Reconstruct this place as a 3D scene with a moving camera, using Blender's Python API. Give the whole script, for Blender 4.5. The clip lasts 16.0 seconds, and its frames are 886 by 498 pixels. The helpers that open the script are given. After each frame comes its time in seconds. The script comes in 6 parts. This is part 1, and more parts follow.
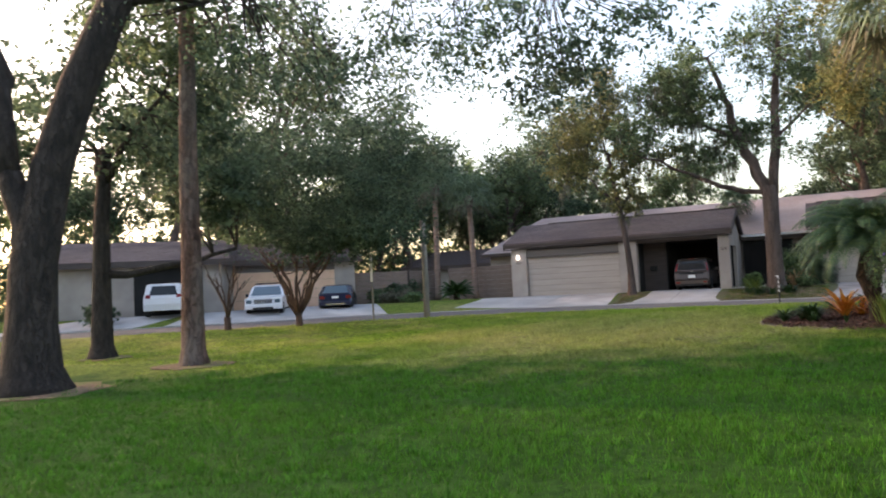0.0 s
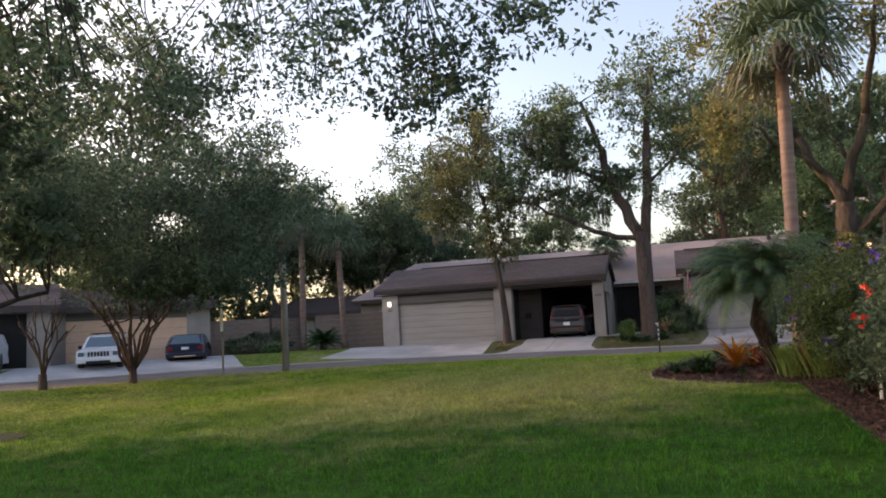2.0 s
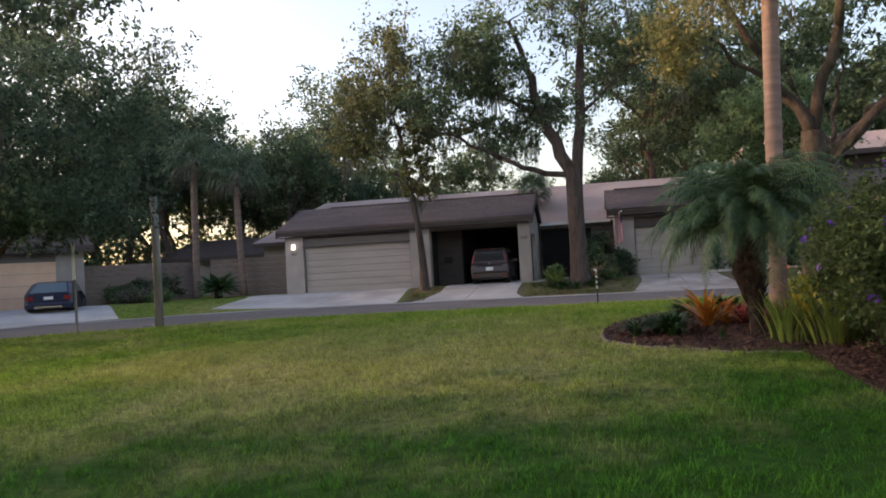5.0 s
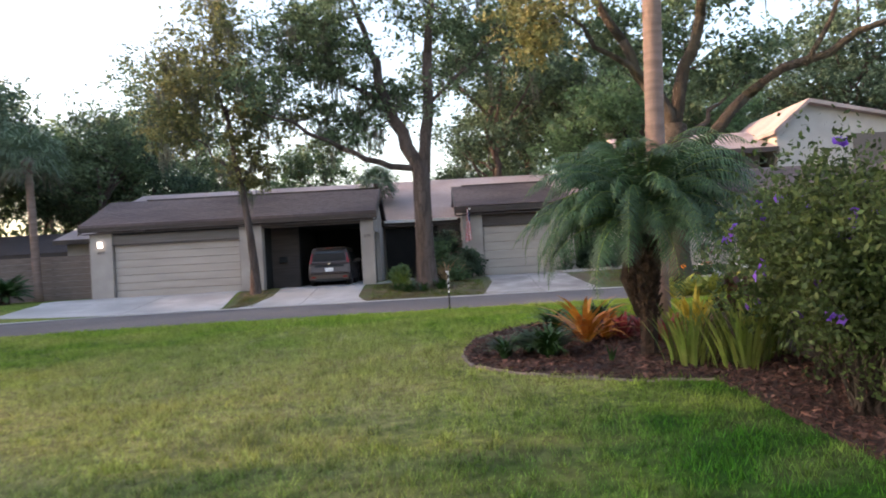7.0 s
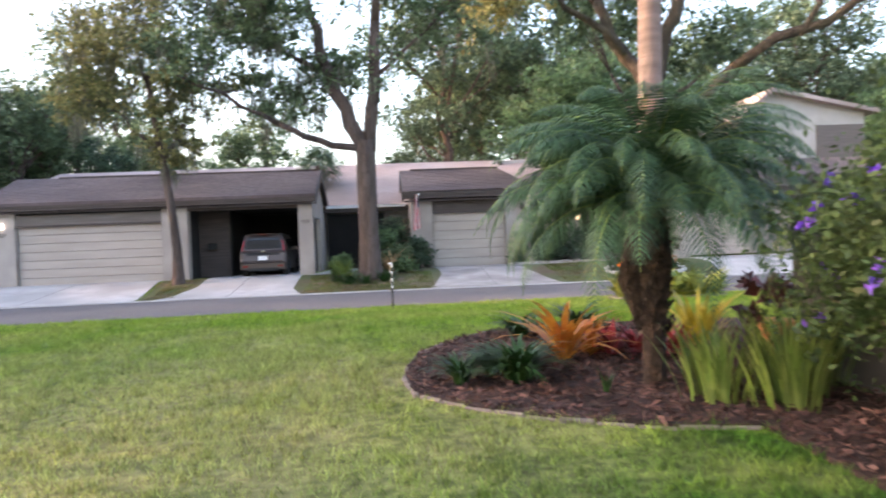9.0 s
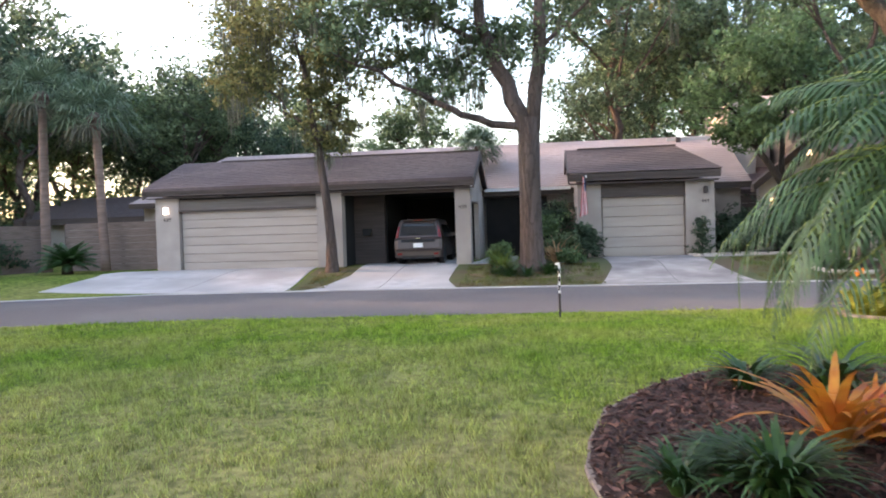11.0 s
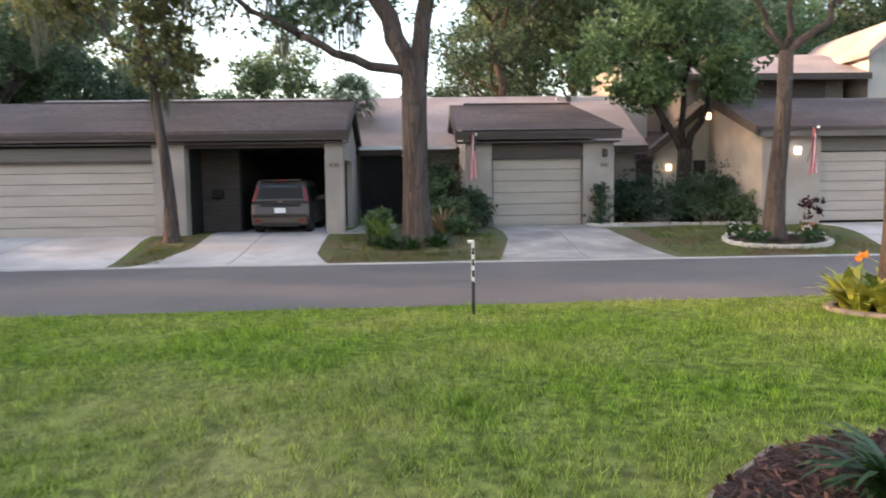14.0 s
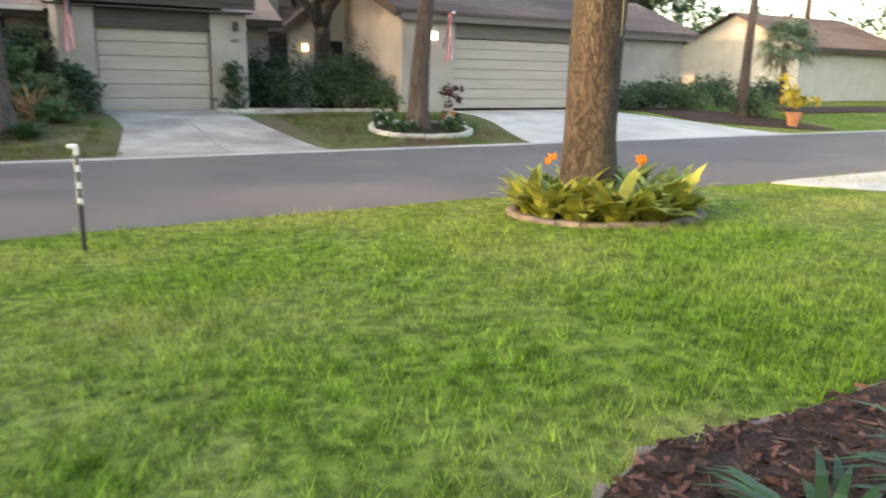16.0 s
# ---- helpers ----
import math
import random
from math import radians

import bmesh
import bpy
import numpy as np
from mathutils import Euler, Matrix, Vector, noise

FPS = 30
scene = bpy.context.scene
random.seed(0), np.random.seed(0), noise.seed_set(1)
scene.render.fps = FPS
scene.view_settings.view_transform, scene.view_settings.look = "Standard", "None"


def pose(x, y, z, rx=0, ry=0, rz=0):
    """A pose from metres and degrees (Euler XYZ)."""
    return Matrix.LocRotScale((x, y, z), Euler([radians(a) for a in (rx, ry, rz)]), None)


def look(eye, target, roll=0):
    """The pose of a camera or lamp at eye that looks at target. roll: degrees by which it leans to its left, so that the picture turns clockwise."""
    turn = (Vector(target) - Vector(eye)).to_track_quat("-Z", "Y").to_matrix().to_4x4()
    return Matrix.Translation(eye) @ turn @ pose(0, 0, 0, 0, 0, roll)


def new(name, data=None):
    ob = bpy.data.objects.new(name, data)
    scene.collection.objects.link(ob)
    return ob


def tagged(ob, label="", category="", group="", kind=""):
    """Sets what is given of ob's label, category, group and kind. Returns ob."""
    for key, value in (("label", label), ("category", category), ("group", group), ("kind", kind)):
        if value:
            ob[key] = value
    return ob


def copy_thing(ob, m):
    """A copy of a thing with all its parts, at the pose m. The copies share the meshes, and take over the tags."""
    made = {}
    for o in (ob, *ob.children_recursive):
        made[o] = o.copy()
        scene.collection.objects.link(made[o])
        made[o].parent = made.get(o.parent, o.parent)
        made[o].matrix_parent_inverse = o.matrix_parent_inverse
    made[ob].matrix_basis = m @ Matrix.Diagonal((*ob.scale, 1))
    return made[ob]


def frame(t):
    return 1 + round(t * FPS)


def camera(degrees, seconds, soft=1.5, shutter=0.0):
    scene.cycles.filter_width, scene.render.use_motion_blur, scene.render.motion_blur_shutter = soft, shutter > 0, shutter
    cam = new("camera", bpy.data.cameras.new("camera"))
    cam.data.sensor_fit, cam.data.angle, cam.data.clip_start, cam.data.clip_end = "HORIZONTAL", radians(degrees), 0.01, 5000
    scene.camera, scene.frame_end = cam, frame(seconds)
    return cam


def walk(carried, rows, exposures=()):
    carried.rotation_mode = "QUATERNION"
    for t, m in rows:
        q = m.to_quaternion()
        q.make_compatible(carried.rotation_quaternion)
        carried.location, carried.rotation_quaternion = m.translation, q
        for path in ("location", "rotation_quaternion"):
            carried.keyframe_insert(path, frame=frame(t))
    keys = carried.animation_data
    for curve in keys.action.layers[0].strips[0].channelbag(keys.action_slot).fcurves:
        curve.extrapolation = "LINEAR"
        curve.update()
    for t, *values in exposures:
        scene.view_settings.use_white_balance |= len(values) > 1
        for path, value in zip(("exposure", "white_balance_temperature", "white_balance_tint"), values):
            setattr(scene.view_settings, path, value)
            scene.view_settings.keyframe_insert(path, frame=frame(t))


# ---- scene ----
cam = camera(60.9, 16.0, soft=1.8, shutter=0.35)
METRES, EYE, TILT, LEAN, TURN = 19.4, 1.48, 1.7, 0.0, 13.3
PATH = [
    (0, (8.424, -1.683, 1.03), (7.524, 0.1, 1.136), -2.8),
    (0.5, (8.214, -1.107, 1.033), (7.441, 0.735, 1.137), -3.9),
    (1, (8.006, -0.439, 1.053), (7.379, 1.452, 1.222), -4.2),
    (1.5, (7.826, 0.121, 1.05), (7.303, 2.042, 1.248), -3.9),
    (2, (7.7, 0.651, 1.085), (7.116, 2.551, 1.298), -3.1),
    (2.5, (7.481, 1.284, 1.093), (6.972, 3.211, 1.264), -3.3),
    (3, (7.337, 1.779, 1.095), (6.749, 3.685, 1.237), -3.5),
    (3.5, (7.151, 2.45, 1.083), (6.609, 4.37, 1.226), -2.5),
    (3.7, (7.084, 2.721, 1.127), (6.595, 4.657, 1.248), -2.3),
    (5.8, (6.757, 5.648, 1.184), (6.456, 7.626, 1.201), -3.6),
    (6, (6.691, 5.947, 1.194), (6.453, 7.933, 1.197), -3.5),
    (6.5, (6.723, 6.581, 1.246), (6.623, 8.579, 1.255), -4.0),
    (7, (6.707, 7.197, 1.246), (6.729, 9.197, 1.272), -3.2),
    (7.5, (6.755, 7.857, 1.255), (6.963, 9.846, 1.259), -3.0),
    (8, (6.854, 8.493, 1.265), (7.289, 10.446, 1.274), -1.3),
    (8.5, (6.835, 9.14, 1.297), (7.303, 11.085, 1.283), -2.2),
    (9, (6.866, 9.749, 1.247), (7.021, 11.743, 1.239), -2.3),
    (9.2, (6.875, 9.975, 1.249), (6.944, 11.973, 1.235), -1.7),
    (11.3, (6.726, 12.499, 1.638), (6.39, 14.47, 1.586), -1.5),
    (11.5, (6.698, 12.712, 1.65), (6.311, 14.674, 1.625), -1.1),
    (12, (6.524, 13.431, 1.676), (6.094, 15.385, 1.679), -1.0),
    (12.5, (6.464, 14.048, 1.666), (6.032, 16.0, 1.654), -1.0),
    (13, (6.34, 14.661, 1.665), (6.175, 16.654, 1.631), -0.3),
    (13.5, (6.259, 15.311, 1.632), (6.224, 17.307, 1.509), -0.5),
    (14, (6.202, 16.001, 1.589), (6.284, 17.993, 1.435), -0.8),
    (14.5, (6.108, 16.587, 1.62), (6.387, 18.552, 1.373), -1.2),
    (15, (6.13, 17.202, 1.637), (6.534, 19.138, 1.335), -1.0),
    (15.5, (6.222, 17.82, 1.646), (6.932, 19.652, 1.269), 0.3),
    (16, (6.415, 18.341, 1.639), (7.404, 20.017, 1.18), 1.2),
]

walk(cam, [(t, look(eye, target, roll)) for t, eye, target, roll in PATH],
     [(0.0, 2.15, 7300, 18), (1.5, 1.8, 7300, 21), (3.7, 1.45, 7300, 24), (6.0, 1.95, 7000, 18), (7.5, 2.5, 6800, 18), (9.0, 2.95, 6800, 19), (11.5, 2.8, 7000, 18), (12.5, 2.65, 7200, 18), (13.1, 2.4, 7200, 17), (14.0, 2.6, 7200, 15), (15.0, 2.75, 7300, 12), (16.0, 2.82, 7400, 6)])

# ---- light ----
SUN_EL, SUN_AZ = radians(15), radians(-88)          # azimuth from +y towards +x
world = bpy.data.worlds.new("world")
scene.world = world
world.use_nodes = True
wn = world.node_tree.nodes
sky = wn.new("ShaderNodeTexSky")
sky.sky_type, sky.sun_disc = "NISHITA", False
sky.sun_elevation, sky.sun_rotation = SUN_EL, SUN_AZ
sky.air_density, sky.dust_density, sky.ozone_density = 1.0, 3.4, 1.0
wn["Background"].inputs[1].default_value = 0.15
world.node_tree.links.new(sky.outputs[0], wn["Background"].inputs[0])
sun_data = bpy.data.lights.new("sun", "SUN")
sun_data.energy, sun_data.angle, sun_data.color = 1.15, radians(0.6), (1.0, 0.60, 0.34)
sun = new("sun", sun_data)
sun.matrix_basis = look((0, 0, 0), (-math.sin(SUN_AZ) * math.cos(SUN_EL), -math.cos(SUN_AZ) * math.cos(SUN_EL), -math.sin(SUN_EL)))

# ---- materials ----
def mat(name, c1, c2=None, scale=4.0, rough=0.8, bump=0.0, bscale=None, metal=0.0, big=None, bigscale=0.3, stretch=None, rand=0.0, spec=0.5, lo=0.35, hi=0.65, trans=0.0, crack=0.0, lush=None, pale=None, mottle=None):
    """Base colour mixed by noise between c1 and c2, a large-scale tint 'big', relief, and per-object variation."""
    m = bpy.data.materials.new(name)
    m.use_nodes = True
    nt = m.node_tree
    n, l = nt.nodes, nt.links
    b = n["Principled BSDF"]
    b.inputs["Roughness"].default_value = rough
    b.inputs["Metallic"].default_value = metal
    b.inputs["Specular IOR Level"].default_value = spec
    co = n.new("ShaderNodeTexCoord")
    mp = n.new("ShaderNodeMapping")
    l.new(co.outputs["Object"], mp.inputs[0])
    if stretch:
        mp.inputs["Scale"].default_value = stretch
    noi = n.new("ShaderNodeTexNoise")
    noi.inputs["Scale"].default_value = scale
    noi.inputs["Detail"].default_value = 6
    l.new(mp.outputs[0], noi.inputs["Vector"])
    rp = n.new("ShaderNodeValToRGB")
    rp.color_ramp.elements[0].position, rp.color_ramp.elements[1].position = lo, hi
    rp.color_ramp.elements[0].color = (*c1, 1)
    rp.color_ramp.elements[1].color = (*(c2 or c1), 1)
    l.new(noi.outputs[0], rp.inputs[0])
    col = rp.outputs[0]
    if big:
        nb = n.new("ShaderNodeTexNoise")
        nb.inputs["Scale"].default_value = bigscale
        nb.inputs["Detail"].default_value = 3
        l.new(mp.outputs[0], nb.inputs["Vector"])
        r2 = n.new("ShaderNodeValToRGB")
        r2.color_ramp.elements[0].position, r2.color_ramp.elements[1].position = 0.42, 0.66
        l.new(nb.outputs[0], r2.inputs[0])
        mx = n.new("ShaderNodeMixRGB")
        mx.inputs[2].default_value = (*big, 1)
        l.new(r2.outputs[0], mx.inputs[0])
        l.new(col, mx.inputs[1])
        col = mx.outputs[0]
    if lush:      # another, deeper green sort of grass on the southern part of the lawn
        dt = n.new("ShaderNodeVectorMath")
        dt.operation = "DOT_PRODUCT"
        dt.inputs[1].default_value = (-0.3, 1.0, 0.0)
        l.new(co.outputs["Object"], dt.inputs[0])
        n3 = n.new("ShaderNodeTexNoise")
        n3.inputs["Scale"].default_value = 0.8
        n3.inputs["Detail"].default_value = 5
        l.new(co.outputs["Object"], n3.inputs["Vector"])
        ad = n.new("ShaderNodeMath")
        ad.operation = "MULTIPLY_ADD"
        ad.inputs[1].default_value = 7.0
        l.new(n3.outputs[0], ad.inputs[0])
        l.new(dt.outputs["Value"], ad.inputs[2])
        r3 = n.new("ShaderNodeMapRange")
        r3.inputs[1].default_value, r3.inputs[2].default_value = 13.8, 16.2
        r3.inputs[3].default_value, r3.inputs[4].default_value = 1.0, 0.0
        l.new(ad.outputs[0], r3.inputs[0])
        m3 = n.new("ShaderNodeMixRGB")
        m3.inputs[2].default_value = (*lush, 1)
        l.new(r3.outputs[0], m3.inputs[0])
        l.new(col, m3.inputs[1])
        col = m3.outputs[0]
    if pale:      # a thin, worn patch in the middle of the lawn
        dd = n.new("ShaderNodeVectorMath")
        dd.operation = "DISTANCE"
        dd.inputs[1].default_value = (3.5, 16.5, 0.0)
        l.new(co.outputs["Object"], dd.inputs[0])
        n4 = n.new("ShaderNodeTexNoise")
        n4.inputs["Scale"].default_value = 1.1
        n4.inputs["Detail"].default_value = 6
        l.new(co.outputs["Object"], n4.inputs["Vector"])
        a4 = n.new("ShaderNodeMath")
        a4.operation = "MULTIPLY_ADD"
        a4.inputs[1].default_value = 9.0
        l.new(n4.outputs[0], a4.inputs[0])
        l.new(dd.outputs["Value"], a4.inputs[2])
        r4 = n.new("ShaderNodeMapRange")
        r4.inputs[1].default_value, r4.inputs[2].default_value = 6.5, 11.5
        r4.inputs[3].default_value, r4.inputs[4].default_value = 0.6, 0.0
        l.new(a4.outputs[0], r4.inputs[0])
        m4 = n.new("ShaderNodeMixRGB")
        m4.inputs[2].default_value = (*pale, 1)
        l.new(r4.outputs[0], m4.inputs[0])
        l.new(col, m4.inputs[1])
        col = m4.outputs[0]
    if mottle:    # tufts, shade between blades in the colour: darker and lighter spots at two sizes
        for k_, (sc_, lo_, hi_) in enumerate(mottle):
            nm = n.new("ShaderNodeTexNoise")
            nm.inputs["Scale"].default_value = sc_
            nm.inputs["Detail"].default_value = 3
            l.new(co.outputs["Object"], nm.inputs["Vector"])
            rm = n.new("ShaderNodeMapRange")
            rm.inputs[1].default_value, rm.inputs[2].default_value = 0.36, 0.6
            rm.inputs[3].default_value, rm.inputs[4].default_value = lo_, hi_
            l.new(nm.outputs[0], rm.inputs[0])
            hm = n.new("ShaderNodeHueSaturation")
            l.new(rm.outputs[0], hm.inputs["Value"])
            l.new(col, hm.inputs["Color"])
            col = hm.outputs[0]
    if rand:
        gm = n.new("ShaderNodeNewGeometry")
        hs = n.new("ShaderNodeHueSaturation")
        mr = n.new("ShaderNodeMapRange")
        mr.inputs[3].default_value, mr.inputs[4].default_value = 1 - rand, 1 + rand
        l.new(gm.outputs["Random Per Island"], mr.inputs[0])
        l.new(mr.outputs[0], hs.inputs["Value"])
        l.new(col, hs.inputs["Color"])
        col = hs.outputs[0]
    height = None
    if crack:
        vo = n.new("ShaderNodeTexVoronoi")
        vo.feature = "DISTANCE_TO_EDGE"
        vo.inputs["Scale"].default_value = crack
        wv = n.new("ShaderNodeMixRGB")
        wv.inputs[0].default_value = 0.35
        l.new(mp.outputs[0], wv.inputs[1])
        l.new(noi.outputs["Color"], wv.inputs[2])
        l.new(wv.outputs[0], vo.inputs["Vector"])
        cr = n.new("ShaderNodeValToRGB")
        cr.color_ramp.elements[0].position, cr.color_ramp.elements[1].position = 0.0, 0.14
        cr.color_ramp.elements[0].color = (0.62, 0.6, 0.58, 1)
        l.new(vo.outputs["Distance"], cr.inputs[0])
        mu = n.new("ShaderNodeMixRGB")
        mu.blend_type = "MULTIPLY"
        mu.inputs[0].default_value = 1.0
        l.new(col, mu.inputs[1])
        l.new(cr.outputs[0], mu.inputs[2])
        col, height = mu.outputs[0], cr.outputs[0]
    l.new(col, b.inputs["Base Color"])
    if bump:
        bn = n.new("ShaderNodeTexNoise")
        bn.inputs["Scale"].default_value = bscale or scale * 3
        bn.inputs["Detail"].default_value = 5
        l.new(mp.outputs[0], bn.inputs["Vector"])
        bp = n.new("ShaderNodeBump")
        bp.inputs["Strength"].default_value = bump
        bp.inputs["Distance"].default_value = 0.08 if bump >= 1 else 0.03
        l.new(height or bn.outputs[0], bp.inputs["Height"])
        l.new(bp.outputs[0], b.inputs["Normal"])
    if trans:
        tr = n.new("ShaderNodeBsdfTranslucent")
        l.new(col, tr.inputs[0])
        ms = n.new("ShaderNodeMixShader")
        ms.inputs[0].default_value = trans
        l.new(b.outputs[0], ms.inputs[1])
        l.new(tr.outputs[0], ms.inputs[2])
        l.new(ms.outputs[0], n["Material Output"].inputs[0])
    return m


def glow(name, color, strength):
    m = bpy.data.materials.new(name)
    m.use_nodes = True
    b = m.node_tree.nodes["Principled BSDF"]
    b.inputs["Base Color"].default_value = (*color, 1)
    b.inputs["Emission Color"].default_value = (*color, 1)
    b.inputs["Emission Strength"].default_value = strength
    return m


M_SOIL = mat("lawn_soil", (0.0688, 0.12, 0.0179), (0.16, 0.217, 0.0392), 9, 0.95, 0.8, 40, big=(0.189, 0.206, 0.0616), bigscale=0.4, spec=0.1, lush=(0.0225, 0.0728, 0.0101), pale=(0.287, 0.244, 0.123), mottle=[(9, 0.7, 1.12), (1.6, 0.9, 1.06)])
M_BLADE = mat("grass_blade", (0.14, 0.255, 0.0269), (0.233, 0.364, 0.0504), 1.8, 0.7, big=(0.304, 0.358, 0.0896), bigscale=0.4, rand=0.5, spec=0.1, trans=0.3, lush=(0.0469, 0.16, 0.0179), pale=(0.373, 0.358, 0.157), mottle=[(9, 0.76, 1.12), (1.6, 0.9, 1.06)])
M_DRY = mat("dry_verge", (0.047, 0.0739, 0.0175), (0.0867, 0.0887, 0.0315), 3, 0.95, 0.8, 30, big=(0.0867, 0.0591, 0.035), bigscale=0.5)
M_DRYBLADE = mat("thin_grass_blade", (0.0648, 0.119, 0.021), (0.137, 0.163, 0.042), 3, 0.8, big=(0.144, 0.104, 0.056), bigscale=0.6, rand=0.5, spec=0.1, trans=0.3)
M_ASPHALT = mat("asphalt", (0.0723, 0.0697, 0.0765), (0.0978, 0.0935, 0.102), 60, 0.85, 0.3, 160, big=(0.111, 0.106, 0.111), bigscale=0.25)
M_CONC = mat("driveway_concrete", (0.396, 0.387, 0.387), (0.504, 0.495, 0.495), 2.0, 0.85, 0.15, 60, big=(0.324, 0.315, 0.315), bigscale=0.5)
M_CONC_OLD = mat("stained_concrete", (0.255, 0.238, 0.23), (0.374, 0.348, 0.34), 1.3, 0.85, 0.15, 60, big=(0.187, 0.17, 0.17), bigscale=0.7)
M_STUCCO = mat("beige_stucco", (0.361, 0.314, 0.284), (0.421, 0.37, 0.335), 1.5, 0.9, 0.45, 70, big=(0.31, 0.267, 0.245), bigscale=0.6)
M_STUCCO_W = mat("pale_stucco", (0.449, 0.424, 0.393), (0.508, 0.483, 0.45), 1.5, 0.9, 0.3, 70)
M_STUCCO_T = mat("tan_stucco", (0.42, 0.30, 0.20), (0.50, 0.36, 0.24), 1.5, 0.9, 0.3, 70)
M_PEACH = mat("peach_door", (0.72, 0.45, 0.30), (0.78, 0.50, 0.34), 3, 0.6)
M_BROWN = mat("brown_trim", (0.055, 0.040, 0.036), (0.085, 0.063, 0.056), 4, 0.7, 0.2, 30, stretch=(0.3, 1, 6))
M_HEADER = mat("taupe_board", (0.13, 0.108, 0.098), (0.165, 0.14, 0.127), 4, 0.7, 0.2, 30, stretch=(0.3, 1, 6))
M_DOOR = mat("beige_garage_door", (0.37, 0.314, 0.275), (0.421, 0.361, 0.318), 2, 0.6, 0.05, 30, stretch=(0.344, 0.86, 2.58))
M_DOORGAP = mat("shaded_door_joint", (0.20, 0.165, 0.145), (0.24, 0.20, 0.175), 2, 0.8)
M_ROOF = mat("brown_shingles", (0.119, 0.088, 0.088), (0.189, 0.141, 0.136), 12, 0.95, 0.7, 30, big=(0.0836, 0.0616, 0.0634), bigscale=0.5, stretch=(0.44, 0.88, 0.88))
M_ROOF_DK = mat("dark_brown_shingles", (0.06, 0.045, 0.045), (0.10, 0.078, 0.075), 12, 0.95, 0.6, 30, stretch=(0.5, 1, 1))
M_ROOF_P = mat("pinkish_shingles", (0.386, 0.304, 0.285), (0.46, 0.368, 0.35), 12, 0.95, 0.6, 30, big=(0.294, 0.23, 0.216), bigscale=0.4, stretch=(0.46, 0.92, 0.92))
# near-black base colour holds the shade of the carport and entry
M_DARKIN = mat("interior_shade", (0.0099, 0.00945, 0.0099), (0.0144, 0.0135, 0.0135), 2, 0.9)
M_FENCE = mat("grey_brown_boards", (0.165, 0.123, 0.104), (0.264, 0.195, 0.167), 5, 0.85, 0.4, 30, stretch=(0.495, 1.5, 7.25))
M_BARK = mat("grey_bark", (0.0632, 0.0448, 0.0379), (0.113, 0.0843, 0.0728), 6, 0.95, 1.0, 16, stretch=(0.527, 0.527, 0.0952), big=(0.116, 0.0817, 0.0685), bigscale=1.2, crack=14)
M_BARK_OAK = mat("mossy_oak_bark", (0.0465, 0.0341, 0.0248), (0.0961, 0.0744, 0.0558), 8, 0.95, 1.0, 14, stretch=(0.62, 0.62, 0.186), big=(0.105, 0.0837, 0.0496), bigscale=1.7, crack=30)
M_BARK_DARK = mat("dark_bark", (0.022, 0.017, 0.015), (0.055, 0.043, 0.037), 8, 0.95, 1.0, 16, stretch=(1, 1, 0.3), crack=11)
M_PINE = mat("red_pine_bark", (0.07, 0.035, 0.025), (0.19, 0.11, 0.085), 7, 0.95, 1.0, 14, stretch=(1, 1, 0.35), big=(0.20, 0.16, 0.14), bigscale=1.5, crack=10)
M_CRAPE = mat("red_brown_myrtle_bark", (0.05, 0.028, 0.02), (0.12, 0.07, 0.05), 7, 0.9, 0.5, 20, stretch=(1, 1, 0.3))
M_PALM = mat("pinkish_palm_trunk", (0.188, 0.128, 0.105), (0.27, 0.188, 0.158), 3, 0.9, 0.6, 10, stretch=(0.45, 0.45, 3))
M_PALM_DARK = mat("fibrous_palm_trunk", (0.0175, 0.01, 0.007), (0.055, 0.031, 0.02), 14, 0.95, 1.0, 30)
M_LEAF = mat("oak_leaf", (0.0761, 0.117, 0.0608), (0.164, 0.222, 0.117), 0.5, 0.6, rand=0.5, trans=0.5, spec=0.25)
M_LEAF_DK = mat("dark_leaf", (0.0518, 0.084, 0.054), (0.114, 0.167, 0.102), 0.5, 0.6, rand=0.5, trans=0.5, spec=0.25)
M_LEAF_FAR = mat("far_leaf", (0.0473, 0.081, 0.0473), (0.115, 0.169, 0.0945), 0.4, 0.7, rand=0.5, trans=0.4, spec=0.15)
M_LEAF_YL = mat("yellow_green_leaf", (0.13, 0.16, 0.07), (0.25, 0.225, 0.09), 0.7, 0.6, rand=0.5, trans=0.5, spec=0.25)
M_LEAF_LT = mat("light_green_leaf", (0.085, 0.15, 0.065), (0.15, 0.235, 0.10), 0.6, 0.6, rand=0.45, trans=0.4)
M_FROND = mat("palm_frond", (0.0328, 0.0796, 0.0328), (0.0702, 0.14, 0.0608), 2, 0.5, rand=0.4, trans=0.2)
M_FAN = mat("grey_green_fan_leaf", (0.08, 0.13, 0.075), (0.16, 0.22, 0.13), 2, 0.55, rand=0.4, trans=0.3)
M_FROND_Y = mat("lime_leaf", (0.21, 0.252, 0.032), (0.345, 0.35, 0.072), 5, 0.5, rand=0.3, trans=0.3)
M_IRIS = mat("bright_strap_leaf", (0.112, 0.186, 0.035), (0.21, 0.26, 0.07), 3, 0.5, rand=0.3, trans=0.3)
M_SHRUB = mat("shrub_leaf", (0.0395, 0.0711, 0.0237), (0.0909, 0.13, 0.0435), 1.2, 0.55, rand=0.5, trans=0.35, spec=0.25)
M_STRAP = mat("deep_green_strap_leaf", (0.0163, 0.0488, 0.0117), (0.0325, 0.0845, 0.0195), 3, 0.45, rand=0.4, trans=0.2)
M_ORANGE = mat("orange_bromeliad_leaf", (0.413, 0.12, 0.0225), (0.562, 0.285, 0.045), 4, 0.45, rand=0.25, trans=0.3)
